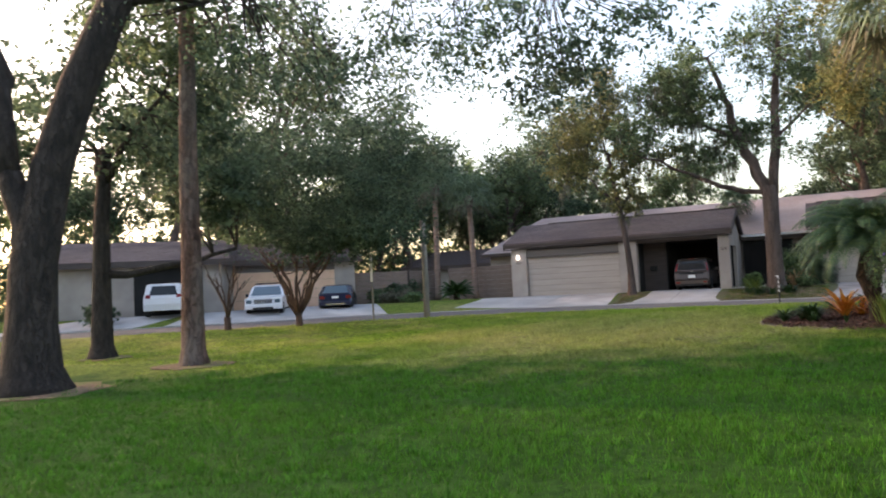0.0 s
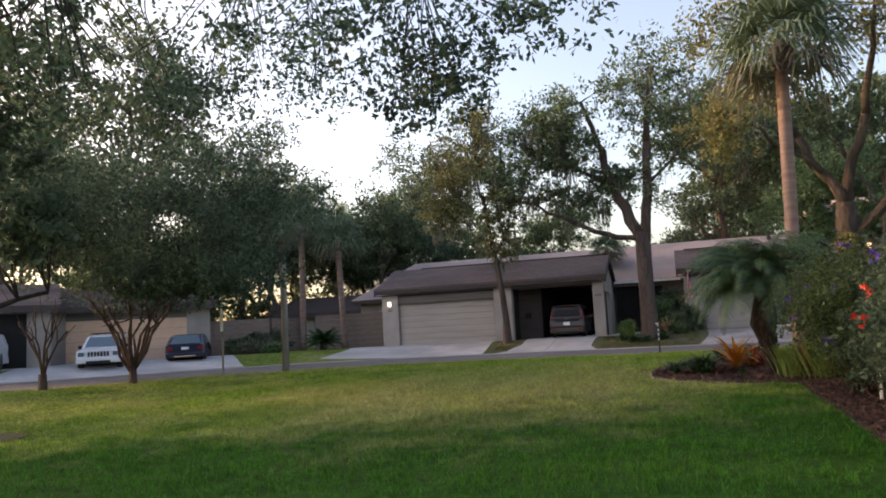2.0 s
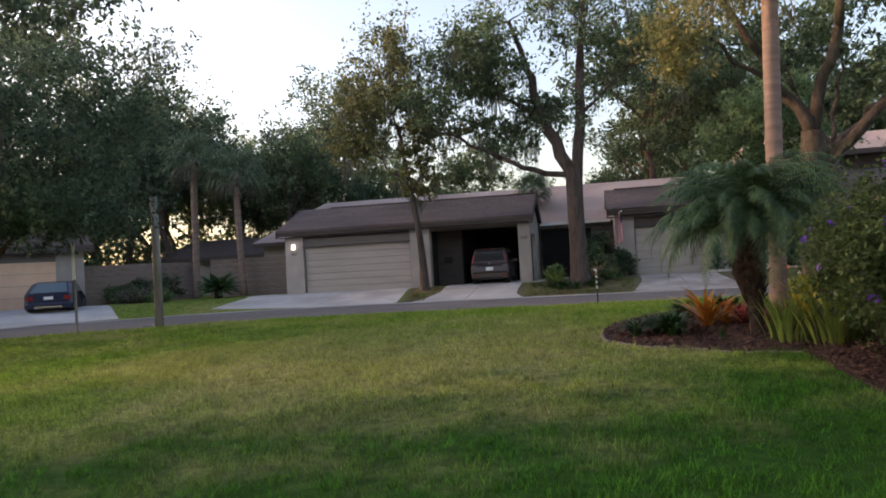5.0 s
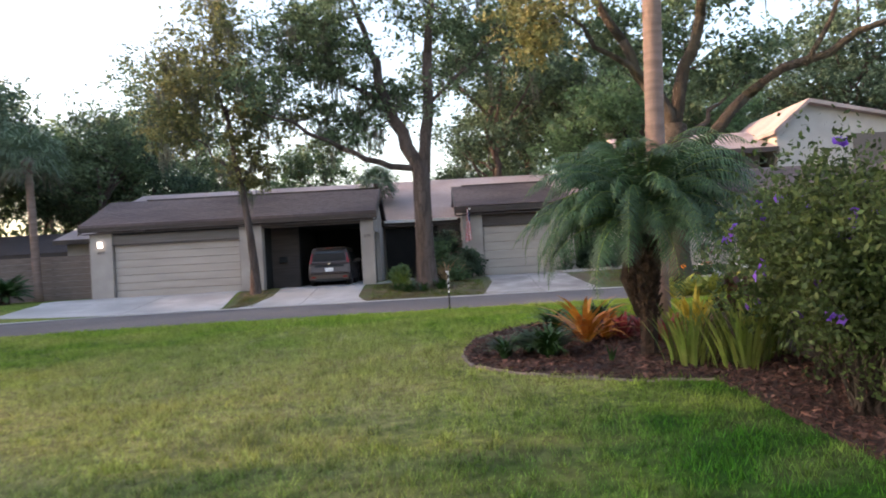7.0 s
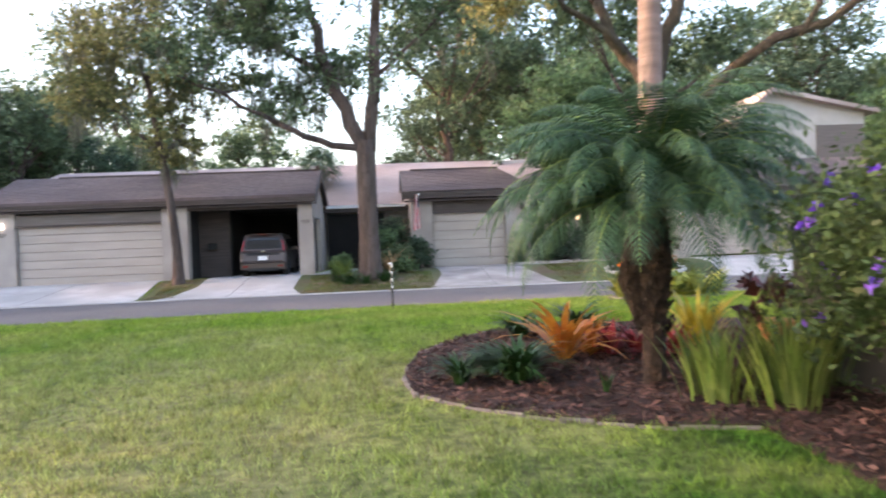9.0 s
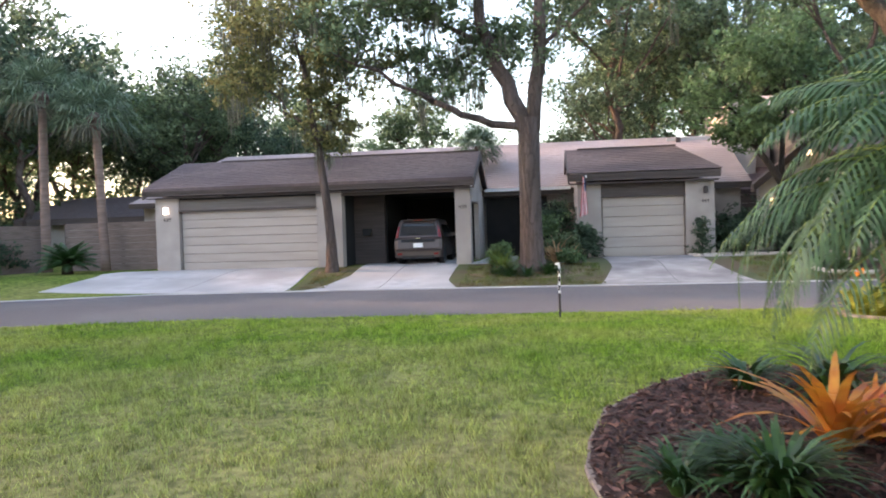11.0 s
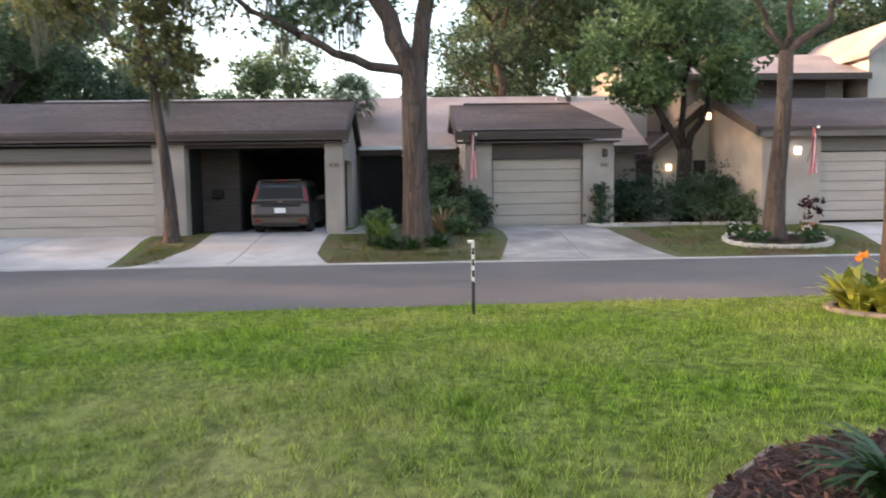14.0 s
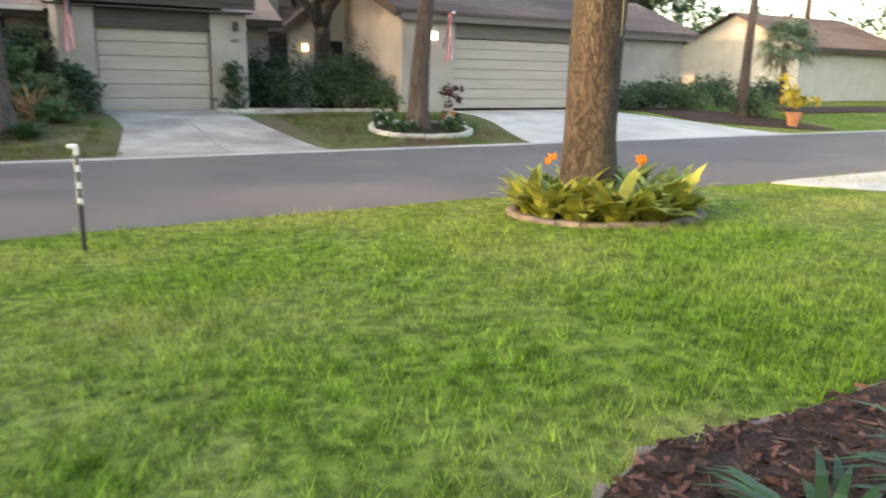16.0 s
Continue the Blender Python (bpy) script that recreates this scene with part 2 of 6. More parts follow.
M_RED = mat("red_bromeliad_leaf", (0.196, 0.014, 0.021), (0.315, 0.035, 0.035), 4, 0.4, rand=0.3, trans=0.2)
M_YELLOW = mat("yellow_croton_leaf", (0.385, 0.294, 0.021), (0.49, 0.385, 0.056), 4, 0.45, rand=0.3, trans=0.3)
M_MAROON = mat("maroon_leaf", (0.036, 0.006, 0.009), (0.072, 0.012, 0.015), 4, 0.45, rand=0.3)
M_MOSS = mat("spanish_moss", (0.105, 0.108, 0.077), (0.175, 0.171, 0.126), 4, 0.95, rand=0.3, trans=0.3)
M_PURPLE = mat("purple_petal", (0.16, 0.05, 0.55), (0.26, 0.12, 0.72), 4, 0.6, trans=0.3)
M_REDFL = mat("red_petal", (0.75, 0.03, 0.03), (0.85, 0.10, 0.06), 4, 0.6, trans=0.3)
M_ORFL = mat("orange_petal", (0.85, 0.22, 0.02), (0.9, 0.35, 0.04), 4, 0.6, trans=0.3)
M_MULCH = mat("red_brown_mulch", (0.027, 0.012, 0.0096), (0.072, 0.033, 0.0264), 18, 0.95, 1.0, 40)
M_CHIP = mat("mulch_chip", (0.048, 0.0198, 0.0156), (0.126, 0.063, 0.051), 5, 0.9, 0.5, 50, rand=0.75)
M_EDGE = mat("edging_stone", (0.165, 0.128, 0.111), (0.264, 0.214, 0.186), 6, 0.9, 0.5, 40)
# wall stucco darkened all over, its shade put into the base colour
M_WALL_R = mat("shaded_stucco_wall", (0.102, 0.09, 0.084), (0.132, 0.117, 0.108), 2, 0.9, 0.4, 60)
# orange of the low sun is put into the siding colour
M_SIDING = mat("sunlit_lap_siding", (0.55, 0.33, 0.16), (0.62, 0.38, 0.19), 3, 0.7, stretch=(0.4, 0.4, 4))
M_WHITE = mat("white_paint", (0.75, 0.75, 0.76), (0.78, 0.78, 0.79), 2, 0.35)
M_CARWHITE = mat("white_car_paint", (0.72, 0.73, 0.76), (0.74, 0.75, 0.78), 1, 0.25)
M_CARBLUE = mat("dark_blue_car_paint", (0.012, 0.016, 0.04), (0.015, 0.02, 0.05), 1, 0.25)
M_CARTAN = mat("titanium_car_paint", (0.085, 0.066, 0.062), (0.095, 0.074, 0.07), 1, 0.3, metal=0.5)
M_GLASS_DK = mat("dark_glass", (0.015, 0.018, 0.02), None, 1, 0.08)
M_GLASS_LT = mat("tinted_glass", (0.10, 0.15, 0.19), None, 1, 0.08)
M_BLACK = mat("black_rubber", (0.015, 0.015, 0.016), (0.02, 0.02, 0.021), 8, 0.75)
M_CHROME = mat("chrome", (0.6, 0.6, 0.62), None, 1, 0.2, metal=1.0)
M_TAIL = mat("red_lens", (0.22, 0.012, 0.012), None, 1, 0.2)
M_POT = mat("terracotta", (0.42, 0.17, 0.08), (0.50, 0.22, 0.11), 4, 0.85)
M_POLE = mat("weathered_timber", (0.149, 0.135, 0.115), (0.27, 0.243, 0.209), 5, 0.9, 0.6, 20, stretch=(1.35, 1.35, 0.203))
M_LAMP = glow("lamp_glass", (1.0, 0.93, 0.85), 0.8)
M_LAMPW = glow("warm_lamp_glass", (1.0, 0.70, 0.42), 0.6)
M_FLAGRED = mat("red_cloth", (0.55, 0.05, 0.06), None, 4, 0.85)
M_FLAGWHITE = mat("white_cloth", (0.75, 0.72, 0.72), None, 4, 0.85)
M_FLAGBLUE = mat("navy_cloth", (0.03, 0.04, 0.14), None, 4, 0.85)

M_DRYF = mat("tan_dry_frond", (0.26, 0.17, 0.09), (0.38, 0.26, 0.14), 4, 0.8, rand=0.3, trans=0.2)

# ---- building helpers ----
def part(name, bm, material, parent=None, label="", smooth=False):
    me = bpy.data.meshes.new(name)
    if smooth:
        for f in bm.faces:
            f.smooth = True
    bm.to_mesh(me)
    bm.free()
    me.materials.append(material)
    ob = new(name, me)
    ob.parent = parent
    return tagged(ob, label)


def raw(name, verts, faces, material, parent=None, label="", smooth=False):
    me = bpy.data.meshes.new(name)
    me.from_pydata(verts, [], faces)
    if smooth:
        me.polygons.foreach_set("use_smooth", [True] * len(me.polygons))
    me.materials.append(material)
    ob = new(name, me)
    ob.parent = parent
    return tagged(ob, label)


def fast(name, v, nv, material, parent=None, label=""):
    """A mesh of loose faces with nv corners each from an array of corners."""
    v = np.asarray(v, dtype=np.float32).reshape(-1, 3)
    me = bpy.data.meshes.new(name)
    me.vertices.add(len(v))
    me.vertices.foreach_set("co", v.ravel())
    me.loops.add(len(v))
    me.loops.foreach_set("vertex_index", np.arange(len(v), dtype=np.int32))
    me.polygons.add(len(v) // nv)
    me.polygons.foreach_set("loop_start", np.arange(0, len(v), nv, dtype=np.int32))
    me.update(calc_edges=True)
    me.materials.append(material)
    ob = new(name, me)
    ob.parent = parent
    return tagged(ob, label)


def thing(name, at, label, category, group="", kind="", rz=0.0):
    e = new(name)
    e.matrix_basis = pose(*at, 0, 0, rz)
    e.empty_display_size = 0.2
    return tagged(e, label, category, group, kind)


def box(bm, x0, x1, y0, y1, z0, z1, bevel=0.0):
    r = bmesh.ops.create_cube(bm, size=1.0, matrix=Matrix.Translation(((x0 + x1) / 2, (y0 + y1) / 2, (z0 + z1) / 2)) @ Matrix.Diagonal((abs(x1 - x0), abs(y1 - y0), abs(z1 - z0), 1)))
    if bevel:
        es = list({e for v in r["verts"] for e in v.link_edges})
        bmesh.ops.bevel(bm, geom=es, offset=bevel, segments=1, affect="EDGES")
    return bm


def boxes(*rows, bevel=0.0):
    bm = bmesh.new()
    for r in rows:
        box(bm, *r, bevel=bevel)
    return bm


def prism(bm, pts, axis, a, b):
    """Extrudes a polygon. axis 'x': pts are (y, z); 'y': (x, z); 'z': (x, y)."""
    put = {"x": lambda p, t: (t, p[0], p[1]), "y": lambda p, t: (p[0], t, p[1]), "z": lambda p, t: (p[0], p[1], t)}[axis]
    lo, hi = [bm.verts.new(put(p, a)) for p in pts], [bm.verts.new(put(p, b)) for p in pts]
    n = len(pts)
    bm.faces.new(lo), bm.faces.new(hi[::-1])
    for i in range(n):
        bm.faces.new((lo[i], hi[i], hi[(i + 1) % n], lo[(i + 1) % n]))
    bmesh.ops.recalc_face_normals(bm, faces=bm.faces)
    return bm


def tube(pts, radii, seg=8, wob=0.0, rng=None):
    """Verts and faces of a tapered tube through pts."""
    V, Fc = [], []
    for i, p in enumerate(pts):
        p = Vector(p)
        d = (Vector(pts[min(i + 1, len(pts) - 1)]) - Vector(pts[max(i - 1, 0)])).normalized()
        a = d.cross(Vector((0.31, 0.95, 0.05))).normalized() if abs(d.z) > 0.5 else d.cross(Vector((0, 0, 1))).normalized()
        b = d.cross(a)
        for k in range(seg):
            t = 2 * math.pi * k / seg
            r = radii[i] * (1 + (rng.uniform(-wob, wob) if wob else 0))
            V.append(tuple(p + (a * math.cos(t) + b * math.sin(t)) * r))
    for i in range(len(pts) - 1):
        for k in range(seg):
            k2 = (k + 1) % seg
            Fc.append((i * seg + k, i * seg + k2, (i + 1) * seg + k2, (i + 1) * seg + k))
    Fc.append(tuple(range(seg))[::-1])
    Fc.append(tuple((len(pts) - 1) * seg + k for k in range(seg)))
    return V, Fc


def merge(*parts_):
    V, Fc = [], []
    for v, f in parts_:
        o = len(V)
        V += v
        Fc += [tuple(i + o for i in q) for q in f]
    return V, Fc


# ---- ground shape ----
NX = [-90, -40, -22, -16, -12, -8, -4, 0, 12, 17, 30, 95]
NY = [-20, 6, 12.5, 15.5, 19, 23, 25.7, 26.5, 27.0, 26.4, 27.0, 27.0]
FX = [-90, -45, -30, -21, -17, -13, -9, -5, 0, 95]
FY = [-8, 11, 16, 21.5, 25.9, 29.2, 32.2, 33.6, 33.85, 33.85]


def near_edge(x):
    return float(np.interp(x, NX, NY))


def far_edge(x):
    return float(np.interp(x, FX, FY))


def smooth01(t):
    t = min(max(t, 0.0), 1.0)
    return t * t * (3 - 2 * t)


def ground(x, y):
    n, f = near_edge(x), far_edge(x)
    if y <= n:
        z = -0.47 + 0.03 * (min(max(y, 7.5), 24) - 9) + 0.012 * (min(max(x, -14), 12) - 3)
        z += 0.06 * smooth01((y - 11) / 6) * smooth01((x - 2) / 4)
        k = smooth01((y - n + 6) / 6)
        return z * (1 - k) - 0.06 * k
    if y < f:
        return -0.17
    return -0.11 + 0.47 * smooth01((y - f) / 5.0)


def column(x):
    n, f = near_edge(x), far_edge(x)
    ys = list(np.linspace(-70, -8, 5)) + list(np.linspace(-5, n - 0.6, 34)) + [n - 0.02, n + 0.02, f - 0.02, f + 0.02]
    return ys + list(np.linspace(f + 0.7, f + 8, 12)) + [f + 14, f + 30, f + 120, f + 400]


xs = [-420, -150] + list(np.linspace(-60, 60, 121)) + [150, 420]
V, Fc = [], []
for x in xs:
    ys = column(x)
    V += [(x, y, ground(min(max(x, -60), 60), y)) for y in ys]
ny = len(ys)
for i in range(len(xs) - 1):
    for j in range(ny - 1):
        Fc.append((i * ny + j, (i + 1) * ny + j, (i + 1) * ny + j + 1, i * ny + j + 1))
tagged(raw("ground", V, Fc, M_SOIL, smooth=True), "green lawn ground with dry patches", "ground", kind="structure")

# road
V, Fc = [], []
rx = list(np.linspace(-60, 60, 121))
for x in rx:
    n, f = near_edge(x) - 0.03, far_edge(x) - 0.12
    V += [(x, n + (f - n) * k / 4, -0.12 + 0.03 * math.sin(math.pi * k / 4)) for k in range(5)]
for i in range(len(rx) - 1):
    for j in range(4):
        Fc.append((i * 5 + j, (i + 1) * 5 + j, (i + 1) * 5 + j + 1, i * 5 + j + 1))
tagged(raw("road", V, Fc, M_ASPHALT, smooth=True), "grey asphalt lane curving past the driveways", "road", kind="structure")
V, Fc = [], []
for x in rx:
    f = far_edge(x)
    V += [(x, f - 0.12, -0.15), (x, f - 0.12, -0.095), (x, f + 0.04, -0.09), (x, f + 0.04, -0.16)]
for i in range(len(rx) - 1):
    for j in range(3):
        Fc.append((i * 4 + j, (i + 1) * 4 + j, (i + 1) * 4 + j + 1, i * 4 + j + 1))
tagged(raw("kerb", V, Fc, M_CONC, smooth=False), "low pale concrete kerb along the lane", "kerb", kind="structure")


def patch(name, poly, dz, material, label, category, kind="structure", step=0.6):
    """A slab that follows the ground inside the outline."""
    bm = bmesh.new()
    bm.faces.new([bm.verts.new((x, y, 0)) for x, y in poly])
    x0, x1 = min(p[0] for p in poly), max(p[0] for p in poly)
    y0, y1 = min(p[1] for p in poly), max(p[1] for p in poly)
    for a, b, nrm in ((x0, x1, (1, 0, 0)), (y0, y1, (0, 1, 0))):
        c = a + step
        while c < b:
            bmesh.ops.bisect_plane(bm, geom=bm.verts[:] + bm.edges[:] + bm.faces[:], plane_co=(c * nrm[0], c * nrm[1], 0), plane_no=nrm)
            c += step
    edges = [e for e in bm.edges if len(e.link_faces) == 1]
    new_v = bmesh.ops.extrude_edge_only(bm, edges=edges)["geom"]
    down = {v for v in new_v if isinstance(v, bmesh.types.BMVert)}
    for v in bm.verts:
        v.co.z = ground(v.co.x, max(v.co.y, far_edge(v.co.x) + 0.03) if v.co.y > near_edge(v.co.x) + 1 else v.co.y) + dz - (0.12 if v in down else 0)
    bmesh.ops.recalc_face_normals(bm, faces=bm.faces)
    return tagged(part(name, bm, material), label, category, kind=kind)


def grown(poly, d):
    """The outline pushed outwards by about d, but not past the kerb."""
    cx, cy = sum(p[0] for p in poly) / len(poly), sum(p[1] for p in poly) / len(poly)
    out = []
    for x, y in poly:
        L = math.hypot(x - cx, y - cy)
        out.append((x + (x - cx) / L * d, max(y + (y - cy) / L * d, 33.9)))
    return out


patch("driveway", [(-9.0, 33.86), (-1.0, 33.86), (-1.5, 38.9), (-6.9, 38.9), (-7.7, 38.7), (-8.9, 38.5), (-8.9, 37.2), (-8.6, 36.3)], 0.02, M_CONC, "pale concrete driveway before the double garage", "driveway")
patch("driveway", [(-0.4, 33.86), (4.2, 33.86), (3.75, 35.5), (3.75, 44.5), (-0.4, 44.5), (0.3, 38.0), (0.35, 36.5)], 0.02, M_CONC, "pale concrete driveway running into the carport", "driveway")
patch("driveway", [(8.3, 33.86), (12.7, 33.86), (12.1, 37.5), (12.1, 41.5), (8.9, 41.5), (8.9, 37)], 0.02, M_CONC_OLD, "stained concrete driveway before the single garage", "driveway")
patch("driveway", [(18.2, 33.86), (28.6, 33.86), (27.2, 36.0), (25.3, 38.0), (25.2, 40.0), (19.2, 40.0), (19.0, 37)], 0.02, M_CONC, "pale concrete driveway before the far double garage", "driveway")
patch("walkway", [(4.0, 38.6), (5.5, 38.4), (5.7, 42), (5.6, 45.0), (4.4, 45.0), (4.3, 40.5)], 0.02, M_CONC, "concrete walkway to the recessed entry", "path")
patch("walkway", [(12.2, 39.6), (13.6, 39.3), (15.0, 40.2), (15.6, 42), (15.6, 45), (14.4, 45), (14.2, 41.6), (13.4, 40.6), (12.2, 40.7)], 0.02, M_CONC_OLD, "concrete walkway curving to a front door", "path")
patch("driveway", [(-19.3, 23.9), (-13.0, 29.4), (-11.4, 31.0), (-14.0, 34.0), (-17.6, 35.4), (-21.8, 31.6), (-20.6, 28.0)], 0.03, M_CONC, "pale concrete driveway with two parked cars", "driveway")
patch("driveway", [(-26.0, 18.4), (-20.2, 22.7), (-20.6, 28.0), (-23.6, 25.4)], 0.03, M_CONC, "pale concrete driveway running into a carport", "driveway")
patch("verge", grown([(4.35, 33.95), (8.15, 33.95), (8.75, 36.5), (8.8, 41.0), (5.8, 41.0), (5.6, 38.3), (4.0, 38.2), (3.9, 35.6)], 0.22), 0.012, M_DRY, "patchy dry grass island round the old tree", "grass")
patch("verge", grown([(-0.9, 33.95), (-0.45, 33.95), (0.25, 36.5), (0.2, 38.3), (-1.2, 38.3)], 0.22), 0.012, M_DRY, "narrow patchy grass island between driveways", "grass")
patch("verge", grown([(12.8, 33.95), (18.0, 33.95), (18.9, 37), (18.8, 39.3), (14.8, 39.8), (13.6, 39.2), (12.2, 39.4), (12.25, 37.5)], 0.22), 0.012, M_DRY, "mown grass island with a ringed tree", "grass")
patch("driveway", [(21, 26.9), (17.4, 26.3), (20, 21), (32, 21), (34, 26.9)], 0.02, M_CONC, "pale concrete driveway on the near side of the lane", "driveway")

JOINT = mat("concrete_joint", (0.16, 0.15, 0.15), (0.22, 0.21, 0.205), 8, 0.95)
for x0_, y0_, x1_, y1_ in [(-7.6, 36.2, -1.1, 36.2), (-4.6, 34.0, -4.2, 38.5), (0.2, 36.4, 3.8, 36.4), (1.8, 34.0, 1.9, 39.5), (0.1, 38.9, 3.7, 38.9), (8.9, 37.4, 12.1, 37.4), (10.5, 34.0, 10.5, 41.3), (19.2, 36.8, 26.6, 36.8), (22.4, 34.0, 22.4, 39.8)]:
    n_ = 14
    V, Fc = [], []
    d_ = Vector((x1_ - x0_, y1_ - y0_, 0)).normalized()
    s_ = Vector((-d_.y, d_.x, 0)) * 0.018
    for k in range(n_ + 1):
        x_, y_ = x0_ + (x1_ - x0_) * k / n_, y0_ + (y1_ - y0_) * k / n_
        for sg in (-1, 1):
            V.append((x_ + s_.x * sg, y_ + s_.y * sg, ground(x_, max(y_, 33.9)) + 0.026))
    Fc = [(2 * k, 2 * k + 1, 2 * k + 3, 2 * k + 2) for k in range(n_)]
    tagged(raw("driveway_joint", V, Fc, JOINT), "dark joint in the concrete driveway", "joint", kind="structure")
M_LITTER = mat("leaf_litter", (0.10, 0.065, 0.04), (0.21, 0.14, 0.09), 9, 0.95, 0.9, 30, big=(0.10, 0.12, 0.04), bigscale=1.2)
for cx_, cy_, rx_2, ry_2 in ((6.3, 36.6, 1.9, 1.5), (-0.45, 37.2, 0.5, 0.9), (-5.5, 7.9, 1.7, 1.2), (-5.0, 11.6, 1.1, 0.8), (-10.3, 13.4, 0.9, 0.7)):
    rj = random.Random(int(cx_ * 10))
    patch("litter_patch", [(cx_ + rx_2 * math.cos(a_) * rj.uniform(0.8, 1.1), cy_ + ry_2 * math.sin(a_) * rj.uniform(0.8, 1.1)) for a_ in np.linspace(0, 2 * math.pi, 19)[:-1]], 0.022, M_LITTER, "brown leaf litter round a tree base", "litter")

# ---- houses ----
def gable_roof(parent, x0, x1, ye, yr, yb, ze, zr, zb, material, over=0.35, name="roof"):
    """A gabled roof with its ridge along x: eave at (ye, ze), ridge at (yr, zr), rear at (yb, zb)."""
    t = 0.09
    bm = bmesh.new()
    prism(bm, [(ye, ze), (yr, zr), (yb, zb), (yb, zb - t), (yr, zr - t), (ye, ze - t)], "x", x0, x1)
    roof = part(name, bm, material, parent)
    # shingle courses as low steps
    V, Fc = [], []
    n = max(4, int(math.hypot(yr - ye, zr - ze) / 0.22))
    for k in range(n):
        a, b = k / n, (k + 1) / n
        ya, za = ye + (yr - ye) * a, ze + (zr - ze) * a + 0.018
        yb2, zb2 = ye + (yr - ye) * b, ze + (zr - ze) * b + 0.005
        o = len(V)
        V += [(x0 - 0.01, ya, za), (x1 + 0.01, ya, za), (x1 + 0.01, yb2, zb2), (x0 - 0.01, yb2, zb2), (x0 - 0.01, ya, za - 0.018), (x1 + 0.01, ya, za - 0.018)]
        Fc += [(o, o + 1, o + 2, o + 3), (o + 4, o + 5, o + 1, o)]
    tagged(raw("shingle_course", V, Fc, material, roof), kind="stuff")
    return roof


def segment_door(parent, x0, x1, y, z0, z1, n, material):
    door = part("garage_door", boxes((x0, x1, y, y + 0.03, z0, z1)), M_DOORGAP, parent, "sectional garage door")
    h = (z1 - z0) / n
    for k in range(n):
        part("door_panel", boxes((x0, x1, y - 0.035, y, z0 + k * h + 0.006, z0 + (k + 1) * h - 0.006), bevel=0.014), material, door)
    return door


def lantern(at, label, warm=False, glass=None):
    x, y, z = at
    e = thing("wall_lamp", (x, y, z), label, "lamp", "wall lamps")
    part("backplate", boxes((-0.05, 0.05, 0.0, 0.03, -0.14, 0.14), bevel=0.01), M_BROWN, e)
    part("lamp_shade", boxes((-0.08, 0.08, -0.14, 0.0, -0.13, 0.12), bevel=0.02), glass or (M_LAMPW if warm else M_LAMP), e)
    return e


def number(at, text):
    cu = bpy.data.curves.new("house_number", "FONT")
    cu.body, cu.size, cu.extrude, cu.align_x = text, 0.2, 0.01, "CENTER"
    cu.materials.append(M_BROWN)
    ob = new("house_number", cu)
    ob.matrix_basis = pose(*at, 90, 0, 0)
    return tagged(ob, "small dark house number on a stucco pillar", "sign")


def main_house(x0, x1, ye, yr, ze, zr, yb, roof_mat, wall_mat, label, extra=None):
    e = thing("house", ((x0 + x1) / 2, (ye + yb) / 2, 0.3), label, "house")
    e.matrix_basis = pose(0, 0, 0)
    bm = bmesh.new()
    prism(bm, [(ye + 0.6, 0.2), (ye + 0.6, ze + 0.1), (yr, zr - 0.15), (yb - 0.3, ze - 0.05), (yb - 0.3, 0.2)], "x", x0 + 0.3, x1 - 0.3)
    part("wall", bm, wall_mat, e)
    gable_roof(e, x0, x1, ye, yr, yb, ze, zr, ze, roof_mat)
    part("fascia", boxes((x0, x1, ye - 0.03, ye, ze - 0.24, ze)), M_BROWN, e)
    return e


# long main house behind garages
h = main_house(-9.4, 15.2, 44.4, 49.5, 3.2, 5.68, 55, M_ROOF_P, M_STUCCO, "long low stucco house with a pinkish shingle roof")
hip = bmesh.new()
hv = [hip.verts.new(p) for p in ((-9.4, 44.4, 3.2), (-12.0, 44.4, 3.2), (-12.0, 55, 3.2), (-9.4, 55, 3.2), (-9.4, 49.5, 5.68), (-9.4, 44.4, 3.08), (-12.0, 44.4, 3.08), (-12.0, 55, 3.08), (-9.4, 55, 3.08))]
for q in ((0, 4, 1), (1, 4, 2), (2, 4, 3), (0, 1, 6, 5), (1, 2, 7, 6), (2, 3, 8, 7), (5, 6, 7, 8)):
    hip.faces.new([hv[k] for k in q])
bmesh.ops.recalc_face_normals(hip, faces=hip.faces)
part("hip_roof", hip, M_ROOF_P, h)
part("end_wall", boxes((-11.6, -9.1, 45.0, 54.4, 0.2, 3.07)), M_STUCCO, h)
part("end_fascia", boxes((-12.0, -9.4, 44.37, 44.398, 2.96, 3.19)), M_BROWN, h)
part("window", boxes((4.4, 8.6, 44.93, 44.98, 1.2, 2.6)), M_GLASS_DK, h, "dark entry glazing")
part("gate", boxes((7.2, 8.4, 44.2, 44.26, 0.4, 2.3)), M_FENCE, h, "dark timber gate")
# near-black wall, the recessed entry's shade put into its colour
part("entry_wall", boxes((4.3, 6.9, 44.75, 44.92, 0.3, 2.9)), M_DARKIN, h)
part("roof_vent", boxes((7.9, 8.3, 47.6, 47.9, 4.6, 4.85)), M_BROWN, h)
part("roof_vent", boxes((13.0, 13.2, 48.8, 49.0, 5.1, 5.6)), M_BROWN, h)
part("gutter", boxes((4.3, 7.9, 44.26, 44.37, 3.14, 3.27)), M_WHITE, h)


